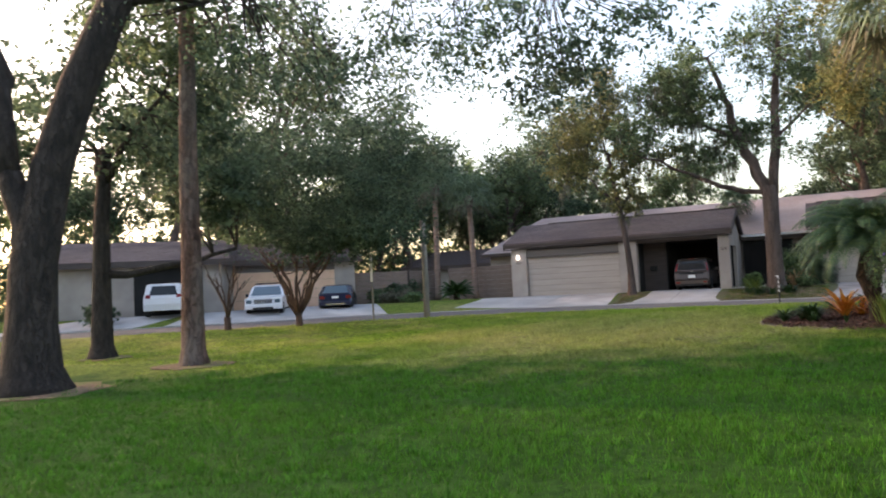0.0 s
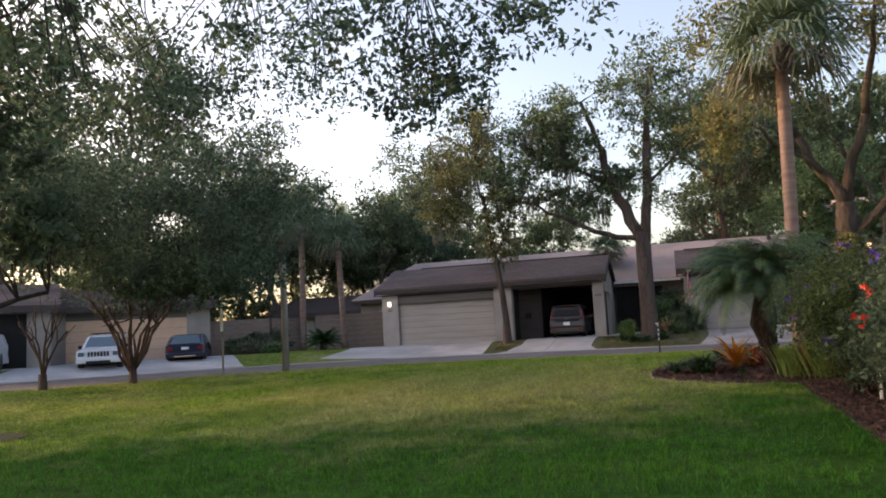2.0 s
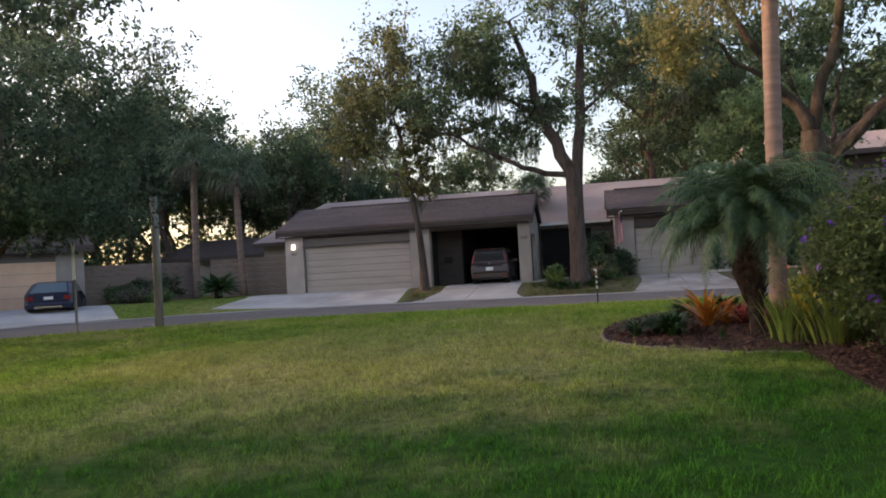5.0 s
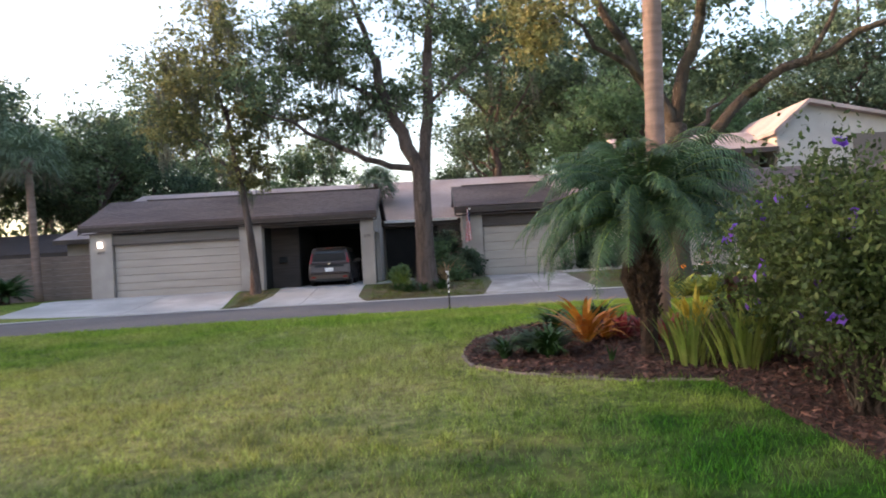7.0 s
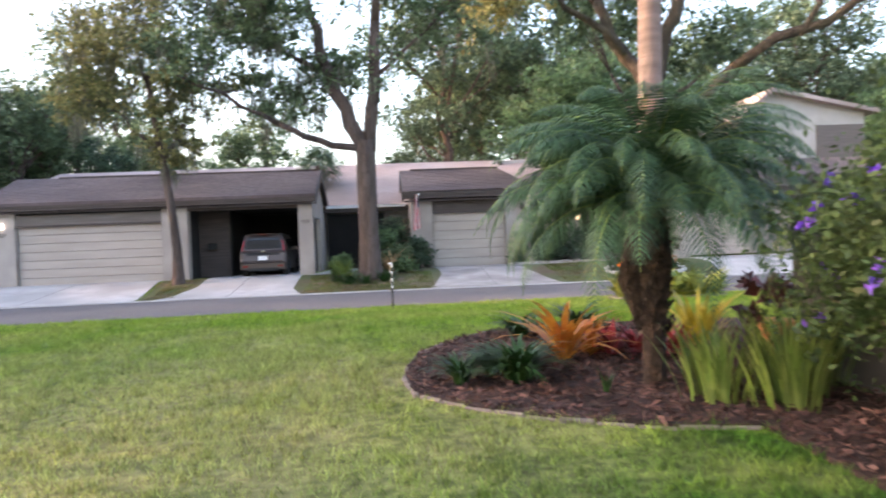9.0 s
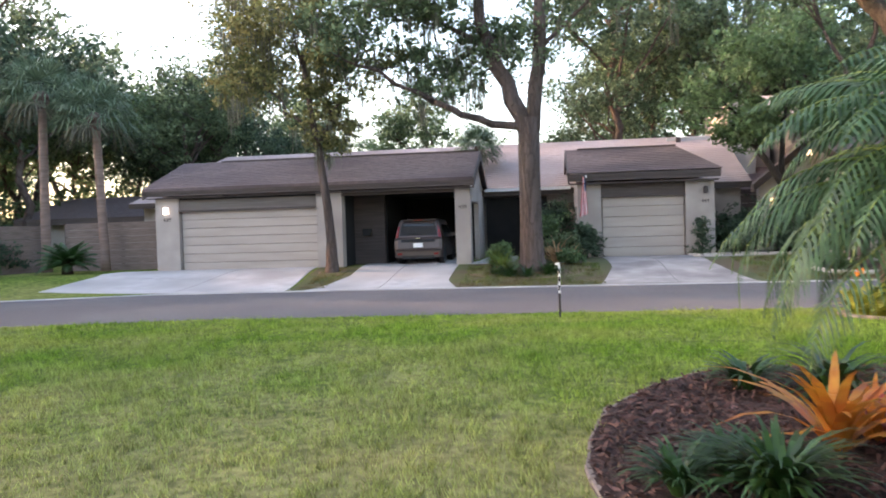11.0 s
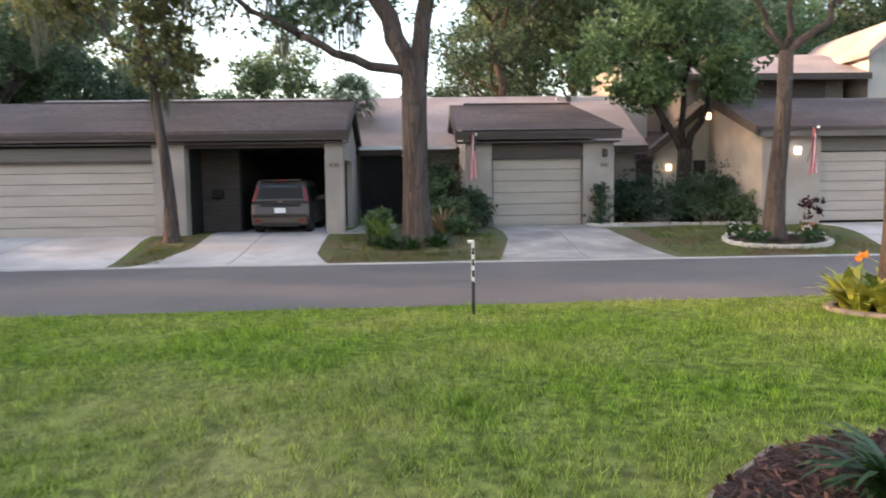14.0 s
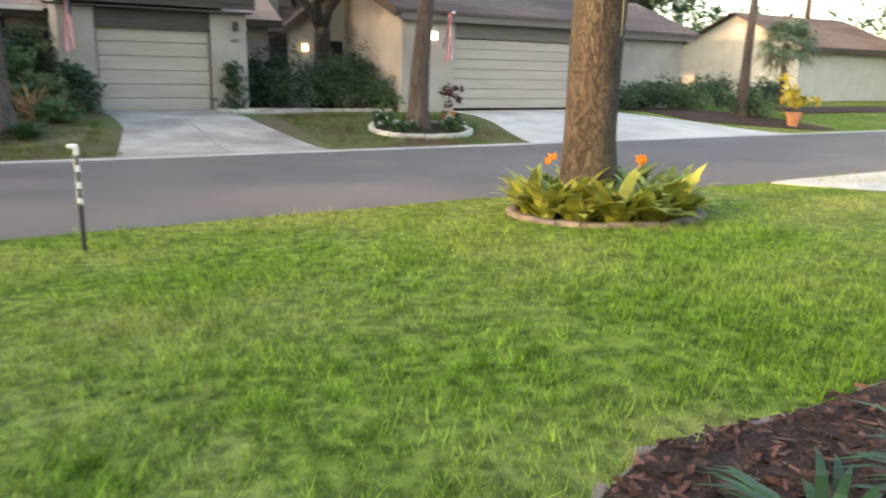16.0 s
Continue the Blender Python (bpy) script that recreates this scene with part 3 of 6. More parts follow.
def garage_a():
    e = thing("garage", (0, 0, 0), "low double garage with an open carport under one shingle roof", "garage")
    z0, yf = 0.2, 38.6
    part("pillar", boxes((-7.57, -6.66, yf, yf + 0.5, z0, 2.62), (-7.57, -6.66, yf, yf + 0.5, 2.62, 3.1)), M_STUCCO, e)
    part("pillar", boxes((-1.38, -0.45, yf, yf + 0.5, z0, 3.1)), M_STUCCO, e)
    part("pillar", boxes((3.66, 4.2, yf, yf + 0.5, z0, 3.1)), M_STUCCO, e)
    part("side_wall", prism(bmesh.new(), [(yf + 0.5, z0), (yf + 0.5, 3.12), (41.6, 4.4), (44.9, 3.1), (44.9, z0)], "x", -7.55, -7.35), M_STUCCO, e)
    part("side_wall", prism(bmesh.new(), [(yf + 0.02, 3.1), (41.6, 4.4), (44.9, 3.1), (44.9, z0), (42.2, z0), (42.2, 2.6), (yf + 0.9, 2.6), (yf + 0.9, 3.1)], "x", 4.0, 4.18), M_STUCCO, e)
    part("post", boxes((4.02, 4.18, yf + 0.75, yf + 0.9, z0, 2.6)), M_BROWN, e)
    # inner faces near-black: carport shade is in the colour
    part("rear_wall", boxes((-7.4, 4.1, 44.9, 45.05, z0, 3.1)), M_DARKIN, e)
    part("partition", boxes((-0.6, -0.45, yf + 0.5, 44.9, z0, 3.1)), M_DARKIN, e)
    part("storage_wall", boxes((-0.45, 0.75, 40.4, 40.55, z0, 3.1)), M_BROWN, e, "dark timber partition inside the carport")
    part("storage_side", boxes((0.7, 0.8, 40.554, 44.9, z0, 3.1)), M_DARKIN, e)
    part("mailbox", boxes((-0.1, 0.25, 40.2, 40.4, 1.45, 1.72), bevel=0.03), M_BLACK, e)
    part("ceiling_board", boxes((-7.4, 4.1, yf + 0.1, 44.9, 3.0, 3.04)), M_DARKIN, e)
    part("header_board", boxes((-6.66, -1.38, yf + 0.06, yf + 0.2, 2.58, 2.98)), M_HEADER, e)
    part("drip_board", boxes((-6.66, -1.38, yf + 0.0, yf + 0.2, 2.54, 2.6)), M_BROWN, e)
    part("header_board", boxes((-0.45, 3.66, yf + 0.06, yf + 0.2, 2.93, 3.1)), M_BROWN, e)
    part("fascia", boxes((-7.85, 4.32, yf - 0.28, yf - 0.22, 3.12, 3.36)), M_BROWN, e)
    part("fascia", boxes((-7.85, 4.3, yf - 0.32, yf - 0.281, 3.24, 3.38)), M_BROWN, e)
    part("soffit", boxes((-7.8, 4.3, yf - 0.22, yf + 0.06, 3.04, 3.07)), M_BROWN, e)
    bm = prism(bmesh.new(), [(yf - 0.3, 3.02), (yf - 0.3, 3.38), (41.6, 4.62), (44.9, 3.32), (44.9, 3.0), (41.6, 4.3)], "x", 4.321, 4.38)
    part("barge_board", bm, M_BROWN, e)
    bm = prism(bmesh.new(), [(yf - 0.3, 3.02), (yf - 0.3, 3.38), (41.6, 4.62), (44.9, 3.32), (44.9, 3.0), (41.6, 4.3)], "x", -7.91, -7.851)
    part("barge_board", bm, M_BROWN, e)
    gable_roof(e, -7.85, 4.32, yf - 0.34, 41.6, 44.9, 3.4, 4.62, 3.34, M_ROOF)
    part("ridge_cap", boxes((-6.2, 4.3, 41.5, 41.7, 4.58, 4.66)), M_BROWN, e)
    segment_door(e, -6.62, -1.42, yf + 0.2, 0.33, 2.56, 7, M_DOOR)
    return e


def garage_single():
    e = thing("garage", (0, 0, 0), "single stucco garage with a hipped shingle roof", "garage")
    z0, yf = 0.2, 41.4
    part("pillar", boxes((8.05, 8.93, yf, yf + 0.5, z0, 3.2)), M_STUCCO, e)
    part("pillar", boxes((12.03, 13.08, yf, yf + 0.5, z0, 3.2)), M_STUCCO, e)
    part("side_wall", prism(bmesh.new(), [(yf + 0.5, z0), (yf + 0.5, 3.2), (44.3, 4.55), (46.0, 3.8), (46.0, z0)], "x", 8.05, 8.2), M_STUCCO, e)
    part("side_wall", boxes((12.9, 13.06, yf + 0.5, 46.0, z0, 3.2)), M_STUCCO, e)
    part("header_board", boxes((8.93, 12.03, yf + 0.06, yf + 0.2, 2.68, 3.2)), M_BROWN, e)
    part("drip_board", boxes((8.93, 12.03, yf + 0.0, yf + 0.2, 2.63, 2.7)), M_BROWN, e)
    part("fascia", boxes((7.75, 13.25, yf - 0.36, yf - 0.3, 3.26, 3.5)), M_BROWN, e)
    part("fascia", boxes((7.75, 13.25, yf - 0.4, yf - 0.361, 3.41, 3.53)), M_BROWN, e)
    part("soffit", boxes((7.75, 13.2, yf - 0.3, yf + 0.06, 3.15, 3.19)), M_BROWN, e)
    part("barge_board", prism(bmesh.new(), [(yf - 0.38, 3.16), (yf - 0.38, 3.56), (44.35, 4.78), (46.0, 4.1), (46.0, 3.7), (44.35, 4.42)], "x", 7.69, 7.749), M_BROWN, e)
    bm = bmesh.new()
    a, b, c, d = [bm.verts.new(p) for p in ((7.75, yf - 0.42, 3.56), (13.3, yf - 0.42, 3.56), (12.2, 44.35, 4.76), (7.75, 44.35, 4.76))]
    f1, f2, g = [bm.verts.new(p) for p in ((7.75, 46.2, 4.0), (13.3, 46.2, 3.56), (12.2, 46.2, 4.0))]
    bm.faces.new((a, b, c, d)), bm.faces.new((d, c, g, f1)), bm.faces.new((b, f2, c)), bm.faces.new((c, f2, g))
    r = bmesh.ops.solidify(bm, geom=bm.faces[:], thickness=0.07)
    roof = part("roof", bm, M_ROOF, e)
    V, Fc = [], []
    for k in range(14):
        t0, t1 = k / 14, (k + 1) / 14
        y0, z0b, y1, z1b = yf - 0.42 + 3.37 * t0, 3.56 + 1.2 * t0, yf - 0.42 + 3.37 * t1, 3.56 + 1.2 * t1
        o = len(V)
        V += [(7.74, y0, z0b + 0.02), (13.3 - 1.1 * t0, y0, z0b + 0.02), (13.3 - 1.1 * t1, y1, z1b + 0.004), (7.74, y1, z1b + 0.004), (7.74, y0, z0b), (13.3 - 1.1 * t0, y0, z0b)]
        Fc += [(o, o + 1, o + 2, o + 3), (o + 4, o + 5, o + 1, o)]
    tagged(raw("shingle_course", V, Fc, M_ROOF, roof), kind="stuff")
    part("ridge_cap", boxes((8.2, 12.2, 44.25, 44.45, 4.74, 4.81)), M_BROWN, e)
    segment_door(e, 8.97, 12.0, yf + 0.2, 0.33, 2.66, 6, M_DOOR)
    return e


def house_c():
    e = thing("house", (0, 0, 0), "two-storey pale stucco house with brown trim and a double garage", "house")
    z0, yf = 0.3, 39.8
    part("pillar", boxes((17.45, 19.35, yf, yf + 0.4, z0, 3.3)), M_STUCCO, e)
    part("pillar", boxes((24.75, 25.5, yf, yf + 0.4, z0, 3.3)), M_STUCCO, e)
    part("side_wall", prism(bmesh.new(), [(yf + 0.4, z0), (yf + 0.4, 3.3), (43.2, 4.7), (47, 4.7), (47, z0)], "x", 17.45, 17.65), M_STUCCO, e)
    part("side_wall", boxes((30.9, 31.1, yf + 1.6, 47, z0, 3.3)), M_STUCCO_W, e)
    part("front_wall", boxes((25.5, 31.0, yf + 1.2, yf + 1.5, z0, 3.2)), M_STUCCO, e)
    part("header_board", boxes((19.35, 24.75, yf + 0.06, yf + 0.2, 2.7, 3.32)), M_HEADER, e)
    part("fascia", boxes((17.2, 25.7, yf - 0.34, yf - 0.28, 3.15, 3.42)), M_HEADER, e)
    part("fascia", boxes((25.7, 31.3, yf + 0.86, yf + 0.92, 3.0, 3.3)), M_HEADER, e)
    gable_roof(e, 17.1, 25.8, yf - 0.4, 43.4, 47, 3.46, 4.78, 4.4, M_ROOF)
    gable_roof(e, 25.801, 31.5, yf + 0.8, 44.4, 47, 3.3, 4.75, 4.3, M_ROOF)
    part("barge_board", prism(bmesh.new(), [(yf - 0.42, 3.2), (yf - 0.42, 3.5), (43.4, 4.95), (46, 4.6), (46, 4.3), (43.4, 4.6)], "x", 17.03, 17.099), M_BROWN, e)
    segment_door(e, 19.37, 24.73, yf + 0.2, 0.45, 2.68, 7, M_DOOR)
    # upper storeys
    part("wall", boxes((17.6, 24.2, 47.0, 53, z0, 6.0)), M_HEADER, e, "brown boarded upper storey")
    # flat brown strip added in place of the eave's shade
    part("eave_shade_band", boxes((18.0, 23.4, 46.9, 46.98, 4.9, 5.9)), M_BROWN, e, "shaded band under the upper eave")
    gable_roof(e, 16.9, 24.9, 46.2, 50, 54, 6.1, 7.5, 6.1, M_ROOF_P)
    part("fascia", boxes((16.9, 24.9, 46.13, 46.19, 5.86, 6.12)), M_BROWN, e)
    part("tower_wall", prism(bmesh.new(), [(24.9, z0), (24.9, 7.1), (26.5, 8.3), (31.5, 7.3), (31.5, z0)], "y", 46.4, 53), M_STUCCO_W, e, "tall windowless pale stucco wall")
    part("tower_roof", prism(bmesh.new(), [(24.6, 6.95), (26.5, 8.5), (32.0, 7.3), (32.0, 7.1), (26.5, 8.3), (24.6, 6.75)], "y", 45.9, 53.4), M_ROOF_P, e)
    part("recess", boxes((28.9, 31.4, 46.3, 46.39, 4.9, 6.6)), M_HEADER, e, "brown boarded recess")
    # entry wing with the lit gable
    part("entry_wall", prism(bmesh.new(), [(15.4, z0), (15.4, 3.0), (17.3, 4.6), (17.44, 4.6), (17.44, z0)], "y", 44.2, 44.5), M_STUCCO_W, e)
    part("entry_barge", prism(bmesh.new(), [(15.1, 2.75), (15.1, 3.05), (17.4, 4.95), (17.4, 4.6)], "y", 43.7, 44.19), M_BROWN, e)
    part("entry_window", boxes((16.85, 17.3, 44.1, 44.19, 1.0, 2.6)), M_GLASS_DK, e)
    return e


garage_a()
garage_single()
house_c()
e = thing("house", (0, 0, 0), "brown-roofed wing with pale stucco upper wall between the houses", "house")
part("wall", boxes((12.6, 16.6, 49.0, 56, 0.3, 5.6)), M_STUCCO_W, e)
part("roof", prism(bmesh.new(), [(47.6, 3.0), (50.5, 4.6), (50.5, 4.4), (47.6, 2.8)], "x", 14.9, 17.5), M_ROOF, e)
part("upper_wall", boxes((15.6, 17.4, 49.6, 55, 0.3, 7.2)), M_STUCCO, e)
lantern((-7.12, 38.58, 2.6), "small white wall lamp on a stucco pillar")
lantern((12.75, 41.38, 2.8), "dark square wall lamp on a stucco pillar", glass=M_BROWN)
lantern((18.55, 39.78, 2.72), "lit white wall lamp on a stucco pillar")
lantern((15.9, 44.18, 2.35), "warm lit porch lamp on an entry wall", True)
lantern((17.2, 43.68, 4.2), "warm lit lamp under a gable", True)
number((-7.12, 38.59, 2.2), "437")
number((3.93, 38.59, 2.32), "439")
number((12.75, 41.39, 2.32), "441")


def small_house(x0, x1, y, yb, wall, roof, rz, at, label, opening=None, door=None, eave=2.8, ridge=4.1):
    e = thing("house", at, label, "house", rz=rz)
    part("wall", prism(bmesh.new(), [(y, 0), (y, eave), ((y + yb) / 2, ridge - 0.15), (yb, eave), (yb, 0)], "x", x0, x1), wall, e)
    gable_roof(e, x0 - 0.4, x1 + 0.4, y - 0.5, (y + yb) / 2, yb + 0.4, eave + 0.05, ridge, eave + 0.05, roof)
    part("fascia", boxes((x0 - 0.4, x1 + 0.4, y - 0.56, y - 0.51, eave - 0.25, eave + 0.06)), M_BROWN, e)
    if opening:
        # flat near-black sheet stands in for the shade inside a carport
        part("carport_shade", boxes((opening[0], opening[1], y - 0.04, y - 0.01, 0.0, 2.5)), M_DARKIN, e, "flat dark sheet for the shaded carport opening")
    if door:
        d = part("garage_door", boxes((door[0], door[1], y - 0.06, y - 0.01, 0.0, 2.15)), M_PEACH, e, "peach garage door")
        for k in range(1, 4):
            part("door_joint", boxes((door[0], door[1], y - 0.07, y - 0.055, k * 0.54 - 0.012, k * 0.54 + 0.012)), M_STUCCO_T, d)
        part("header_board", boxes((door[0], door[1], y - 0.05, y - 0.01, 2.15, 2.6)), M_HEADER, e)
    return e


# houses round the bend: local x runs along the frontage
small_house(-3.9, 4.1, 0, 8, M_STUCCO, M_ROOF_DK, 41.6, (-19.65, 33.3, 0.35), "beige house with a peach double garage door behind parked cars", door=(-2.9, 2.9))
small_house(-4.0, 4.4, 0, 9, M_STUCCO, M_ROOF, 45, (-23.4, 25.8, 0.35), "beige house with a dark carport and a pale roof", opening=(0.0, 3.4), eave=2.8, ridge=4.2)
small_house(-4.5, 4.5, 0, 8, M_STUCCO, M_ROOF_DK, 0, (-14.8, 47.5, 0.35), "dark brown-roofed low house behind a fence", eave=2.3, ridge=3.6)
small_house(-5, 5, 0, 9, M_STUCCO_W, M_ROOF, 0, (50.0, 45.5, 0.4), "pale house with a low shingle roof beyond the lane", eave=2.9, ridge=5.0)


def board_fence(a, b, h, z, label, boards=M_FENCE):
    a, b = Vector(a), Vector(b)
    n = (b - a).length
    ang = math.degrees(math.atan2(b.y - a.y, b.x - a.x))
    e = thing("fence", (a.x, a.y, z), label, "fence", rz=ang)
    k = 7
    for i in range(k):
        part("board", boxes((0, n, -0.02, 0.02, i * h / k + 0.006, (i + 1) * h / k - 0.006), bevel=0.004), boards, e)
    m = max(2, int(n / 2.4))
    for i in range(m + 1):
        part("post", boxes((n * i / m - 0.05, n * i / m + 0.05, 0.03, 0.12, 0, h + 0.05)), M_BROWN, e)
    return e


board_fence((-12.6, 40.6), (-7.7, 40.6), 1.95, 0.35, "weathered grey horizontal board fence beside the garage")
board_fence((-14.3, 38.6), (-13.6, 41.0), 1.9, 0.35, "weathered brown board fence behind a lawn")
board_fence((-17.0, 36.6), (-14.4, 38.5), 1.9, 0.35, "brown board fence beside the peach garage")
board_fence((13.2, 45.2), (17.4, 45.2), 2.3, 0.35, "dark board fence behind shrubs", M_BROWN)


# ---- vehicles ----
def wheel(parent, x, y, r):
    w = 0.2
    V, Fc = tube([(x - w / 2, y, r), (x - w / 2 + 0.03, y, r), (x + w / 2 - 0.03, y, r), (x + w / 2, y, r)], [r * 0.92, r, r, r * 0.92], 20)
    t = raw("tyre", V, Fc, M_BLACK, parent, smooth=False)
    for s in (-1, 1):
        V, Fc = tube([(x + s * w / 2, y, r), (x + s * (w / 2 + 0.012), y, r)], [r * 0.62, r * 0.55], 16)
        raw("rim", V, Fc, M_CHROME, t)


def vehicle(name, at, rz, prof, width, paint, label, r, wy, glass_mat, front_away, tall=1.6, tumble=0.16, belt=0.95):
    """prof: (y, z) outline of the side, the rear end at low y. Local y runs along the car."""
    e = thing(name, at, label, "car", rz=rz)
    bm = bmesh.new()
    hw = width / 2
    n = len(prof)
    rings = []
    for s, inset in ((-1, 0.0), (-0.86, -0.035), (0.86, -0.035), (1, 0.0)):
        row = []
        for y, z in prof:
            tum = max(0, (z - belt)) / (tall - belt) * tumble
            x = s * hw * (1 if abs(s) < 1 else 1.0)
            x -= math.copysign(tum, s)
            yy = y * (1 if abs(s) < 1 else 0.985)
            zz = z if abs(s) < 1 else z - (0.03 if z > 0.5 else 0)
            row.append(bm.verts.new((x, yy, zz)))
        rings.append(row)
    for a, b in zip(rings, rings[1:]):
        for i in range(n):
            bm.faces.new((a[i], a[(i + 1) % n], b[(i + 1) % n], b[i]))
    bm.faces.new(rings[0][::-1]), bm.faces.new(rings[-1])
    bmesh.ops.recalc_face_normals(bm, faces=bm.faces)
    part("body", bm, paint, e)
    for y in wy:
        for s in (-1, 1):
            wheel(e, s * (hw - 0.12), y, r)
            part("wheel_arch", prism(bmesh.new(), [(y + math.cos(a) * r * 1.18, r + math.sin(a) * r * 1.18) for a in np.linspace(-0.5, math.pi + 0.5, 12)], "x", s * (hw + 0.004), s * (hw - 0.02)), M_BLACK, e)
    return e


def panel(e, name, m, quad, lift=0.012, label=""):
    """A thin plate on four corners."""
    bm = bmesh.new()
    vs = [bm.verts.new(p) for p in quad]
    f = bm.faces.new(vs)
    f.normal_update()
    bmesh.ops.solidify(bm, geom=[f], thickness=lift)
    return part(name, bm, m, e, label)


# boxy hatchback in the carport, rear towards the lane
SOUL = [(-2.0, 0.3), (-2.05, 0.62), (-2.0, 0.9), (-1.93, 1.0), (-1.72, 1.56), (-1.45, 1.62), (0.35, 1.6), (1.05, 1.02), (1.85, 0.9), (2.05, 0.6), (2.0, 0.3)]
SOUL_TALL = [(y, z * 1.06) for y, z in SOUL]
c = vehicle("car", (2.2, 41.25, 0.3), 0, SOUL_TALL, 1.76, M_CARTAN, "boxy titanium-grey hatchback parked in the carport", 0.33, (-1.3, 1.3), M_GLASS_DK, True, 1.62, 0.14, 0.98)
panel(c, "window_frame", M_BLACK, [(-0.7, -1.925, 1.12), (0.7, -1.925, 1.12), (0.6, -1.77, 1.57), (-0.6, -1.77, 1.57)], 0.015)
panel(c, "rear_window", M_GLASS_DK, [(-0.6, -1.90, 1.18), (0.6, -1.90, 1.18), (0.53, -1.785, 1.53), (-0.53, -1.785, 1.53)], 0.03)
panel(c, "tailgate_trim", M_BLACK, [(-0.62, -2.045, 0.88), (0.62, -2.045, 0.88), (0.62, -2.0, 0.97), (-0.62, -2.0, 0.97)], 0.02)
for s in (-1, 1):
    panel(c, "tail_lamp", M_TAIL, [(s * 0.74, -1.955, 1.04), (s * 0.85, -1.93, 1.04), (s * 0.75, -1.8, 1.45), (s * 0.69, -1.8, 1.45)], 0.03)
    panel(c, "side_window", M_GLASS_DK, [(s * 0.905, -1.5, 1.02), (s * 0.905, 0.75, 1.02), (s * 0.79, 0.25, 1.5), (s * 0.79, -1.5, 1.5)], 0.02)
part("number_plate", boxes((-0.17, 0.17, -2.09, -2.06, 0.68, 0.84)), M_WHITE, c)
part("bumper", boxes((-0.86, 0.86, -2.1, -1.9, 0.3, 0.6), bevel=0.05), M_CARTAN, c)
part("bumper_lower", boxes((-0.6, 0.6, -2.11, -2.0, 0.26, 0.4), bevel=0.03), M_BLACK, c)
part("roof_rail", boxes((-0.72, -0.68, -1.4, 0.3, 1.62, 1.66), (0.68, 0.72, -1.4, 0.3, 1.62, 1.66)), M_BLACK, c)

part("spoiler", boxes((-0.62, 0.62, -1.86, -1.55, 1.655, 1.7), bevel=0.015), M_CARTAN, c)
part("brake_lamp", boxes((-0.14, 0.14, -1.875, -1.861, 1.66, 1.69)), M_TAIL, c)
part("badge", boxes((-0.07, 0.07, -2.075, -2.05, 1.0, 1.03)), M_CHROME, c)
part("wiper", boxes((-0.3, 0.02, -1.975, -1.955, 1.19, 1.205)), M_BLACK, c)
for s in (-1, 1):
    part("reflector", boxes((s * 0.58, s * 0.76, -2.125, -2.1, 0.42, 0.48)), M_TAIL, c)
    part("mirror", boxes((s * 0.86, s * 1.04, 0.75, 0.88, 1.05, 1.22), bevel=0.03), M_CARTAN, c)

# off-roader, front towards the lane
JEEP = [(-2.2, 0.45), (-2.26, 0.72), (-2.2, 1.02), (-0.95, 1.14), (-0.35, 1.64), (0.2, 1.72), (1.95, 1.7), (2.2, 1.1), (2.25, 0.5)]
c = vehicle("car", (-18.2, 30.1, 0.0), 33, JEEP, 1.84, M_CARWHITE, "white boxy off-road car parked nose out on a driveway", 0.38, (-1.35, 1.35), M_GLASS_LT, False, 1.72, 0.16, 1.1)
panel(c, "windscreen", M_GLASS_LT, [(-0.78, -0.94, 1.18), (0.78, -0.94, 1.18), (0.66, -0.38, 1.62), (-0.66, -0.38, 1.62)], 0.03)
part("bumper", boxes((-0.92, 0.92, -2.34, -2.2, 0.45, 0.7), bevel=0.04), M_CARWHITE, c)
part("bumper_lower", boxes((-0.5, 0.5, -2.36, -2.3, 0.42, 0.56), bevel=0.02), M_BLACK, c)
for k in range(7):
    part("grille_slot", boxes((-0.44 + k * 0.13, -0.36 + k * 0.13, -2.27, -2.22, 0.74, 0.95)), M_BLACK, c)
for s in (-1, 1):
    part("headlight", boxes((s * 0.58, s * 0.84, -2.27, -2.2, 0.76, 0.94), bevel=0.02), M_GLASS_LT, c)
    part("mirror", boxes((s * 0.93, s * 1.1, -0.75, -0.62, 1.1, 1.26), bevel=0.03), M_BLACK, c)
    panel(c, "side_window", M_GLASS_DK, [(s * 0.90, -0.7, 1.16), (s * 0.90, 1.9, 1.16), (s * 0.8, 1.8, 1.58), (s * 0.8, -0.3, 1.58)], 0.02)
part("roof_rail", boxes((-0.66, -0.6, -0.2, 1.8, 1.76, 1.8), (0.6, 0.66, -0.2, 1.8, 1.76, 1.8), (-0.66, 0.66, 0.1, 0.15, 1.78, 1.82), (-0.66, 0.66, 1.4, 1.45, 1.78, 1.82)), M_BLACK, c)

# dark hatchback, rear towards the lane
BLUE = [(-2.05, 0.35), (-2.15, 0.55), (-2.1, 0.95), (-1.2, 1.38), (-0.4, 1.45), (0.3, 1.38), (1.1, 0.95), (2.0, 0.78), (2.15, 0.5), (2.1, 0.3)]
c = vehicle("car", (-15.7, 33.0, 0.1), 30, BLUE, 1.76, M_CARBLUE, "dark blue hatchback parked on a driveway", 0.31, (-1.3, 1.3), M_GLASS_LT, True, 1.45, 0.16, 0.95)
panel(c, "rear_window", M_GLASS_LT, [(-0.68, -2.0, 1.01), (0.68, -2.0, 1.01), (0.55, -1.22, 1.385), (-0.55, -1.22, 1.385)], 0.03)
part("number_plate", boxes((-0.17, 0.17, -2.17, -2.14, 0.72, 0.84)), M_WHITE, c)
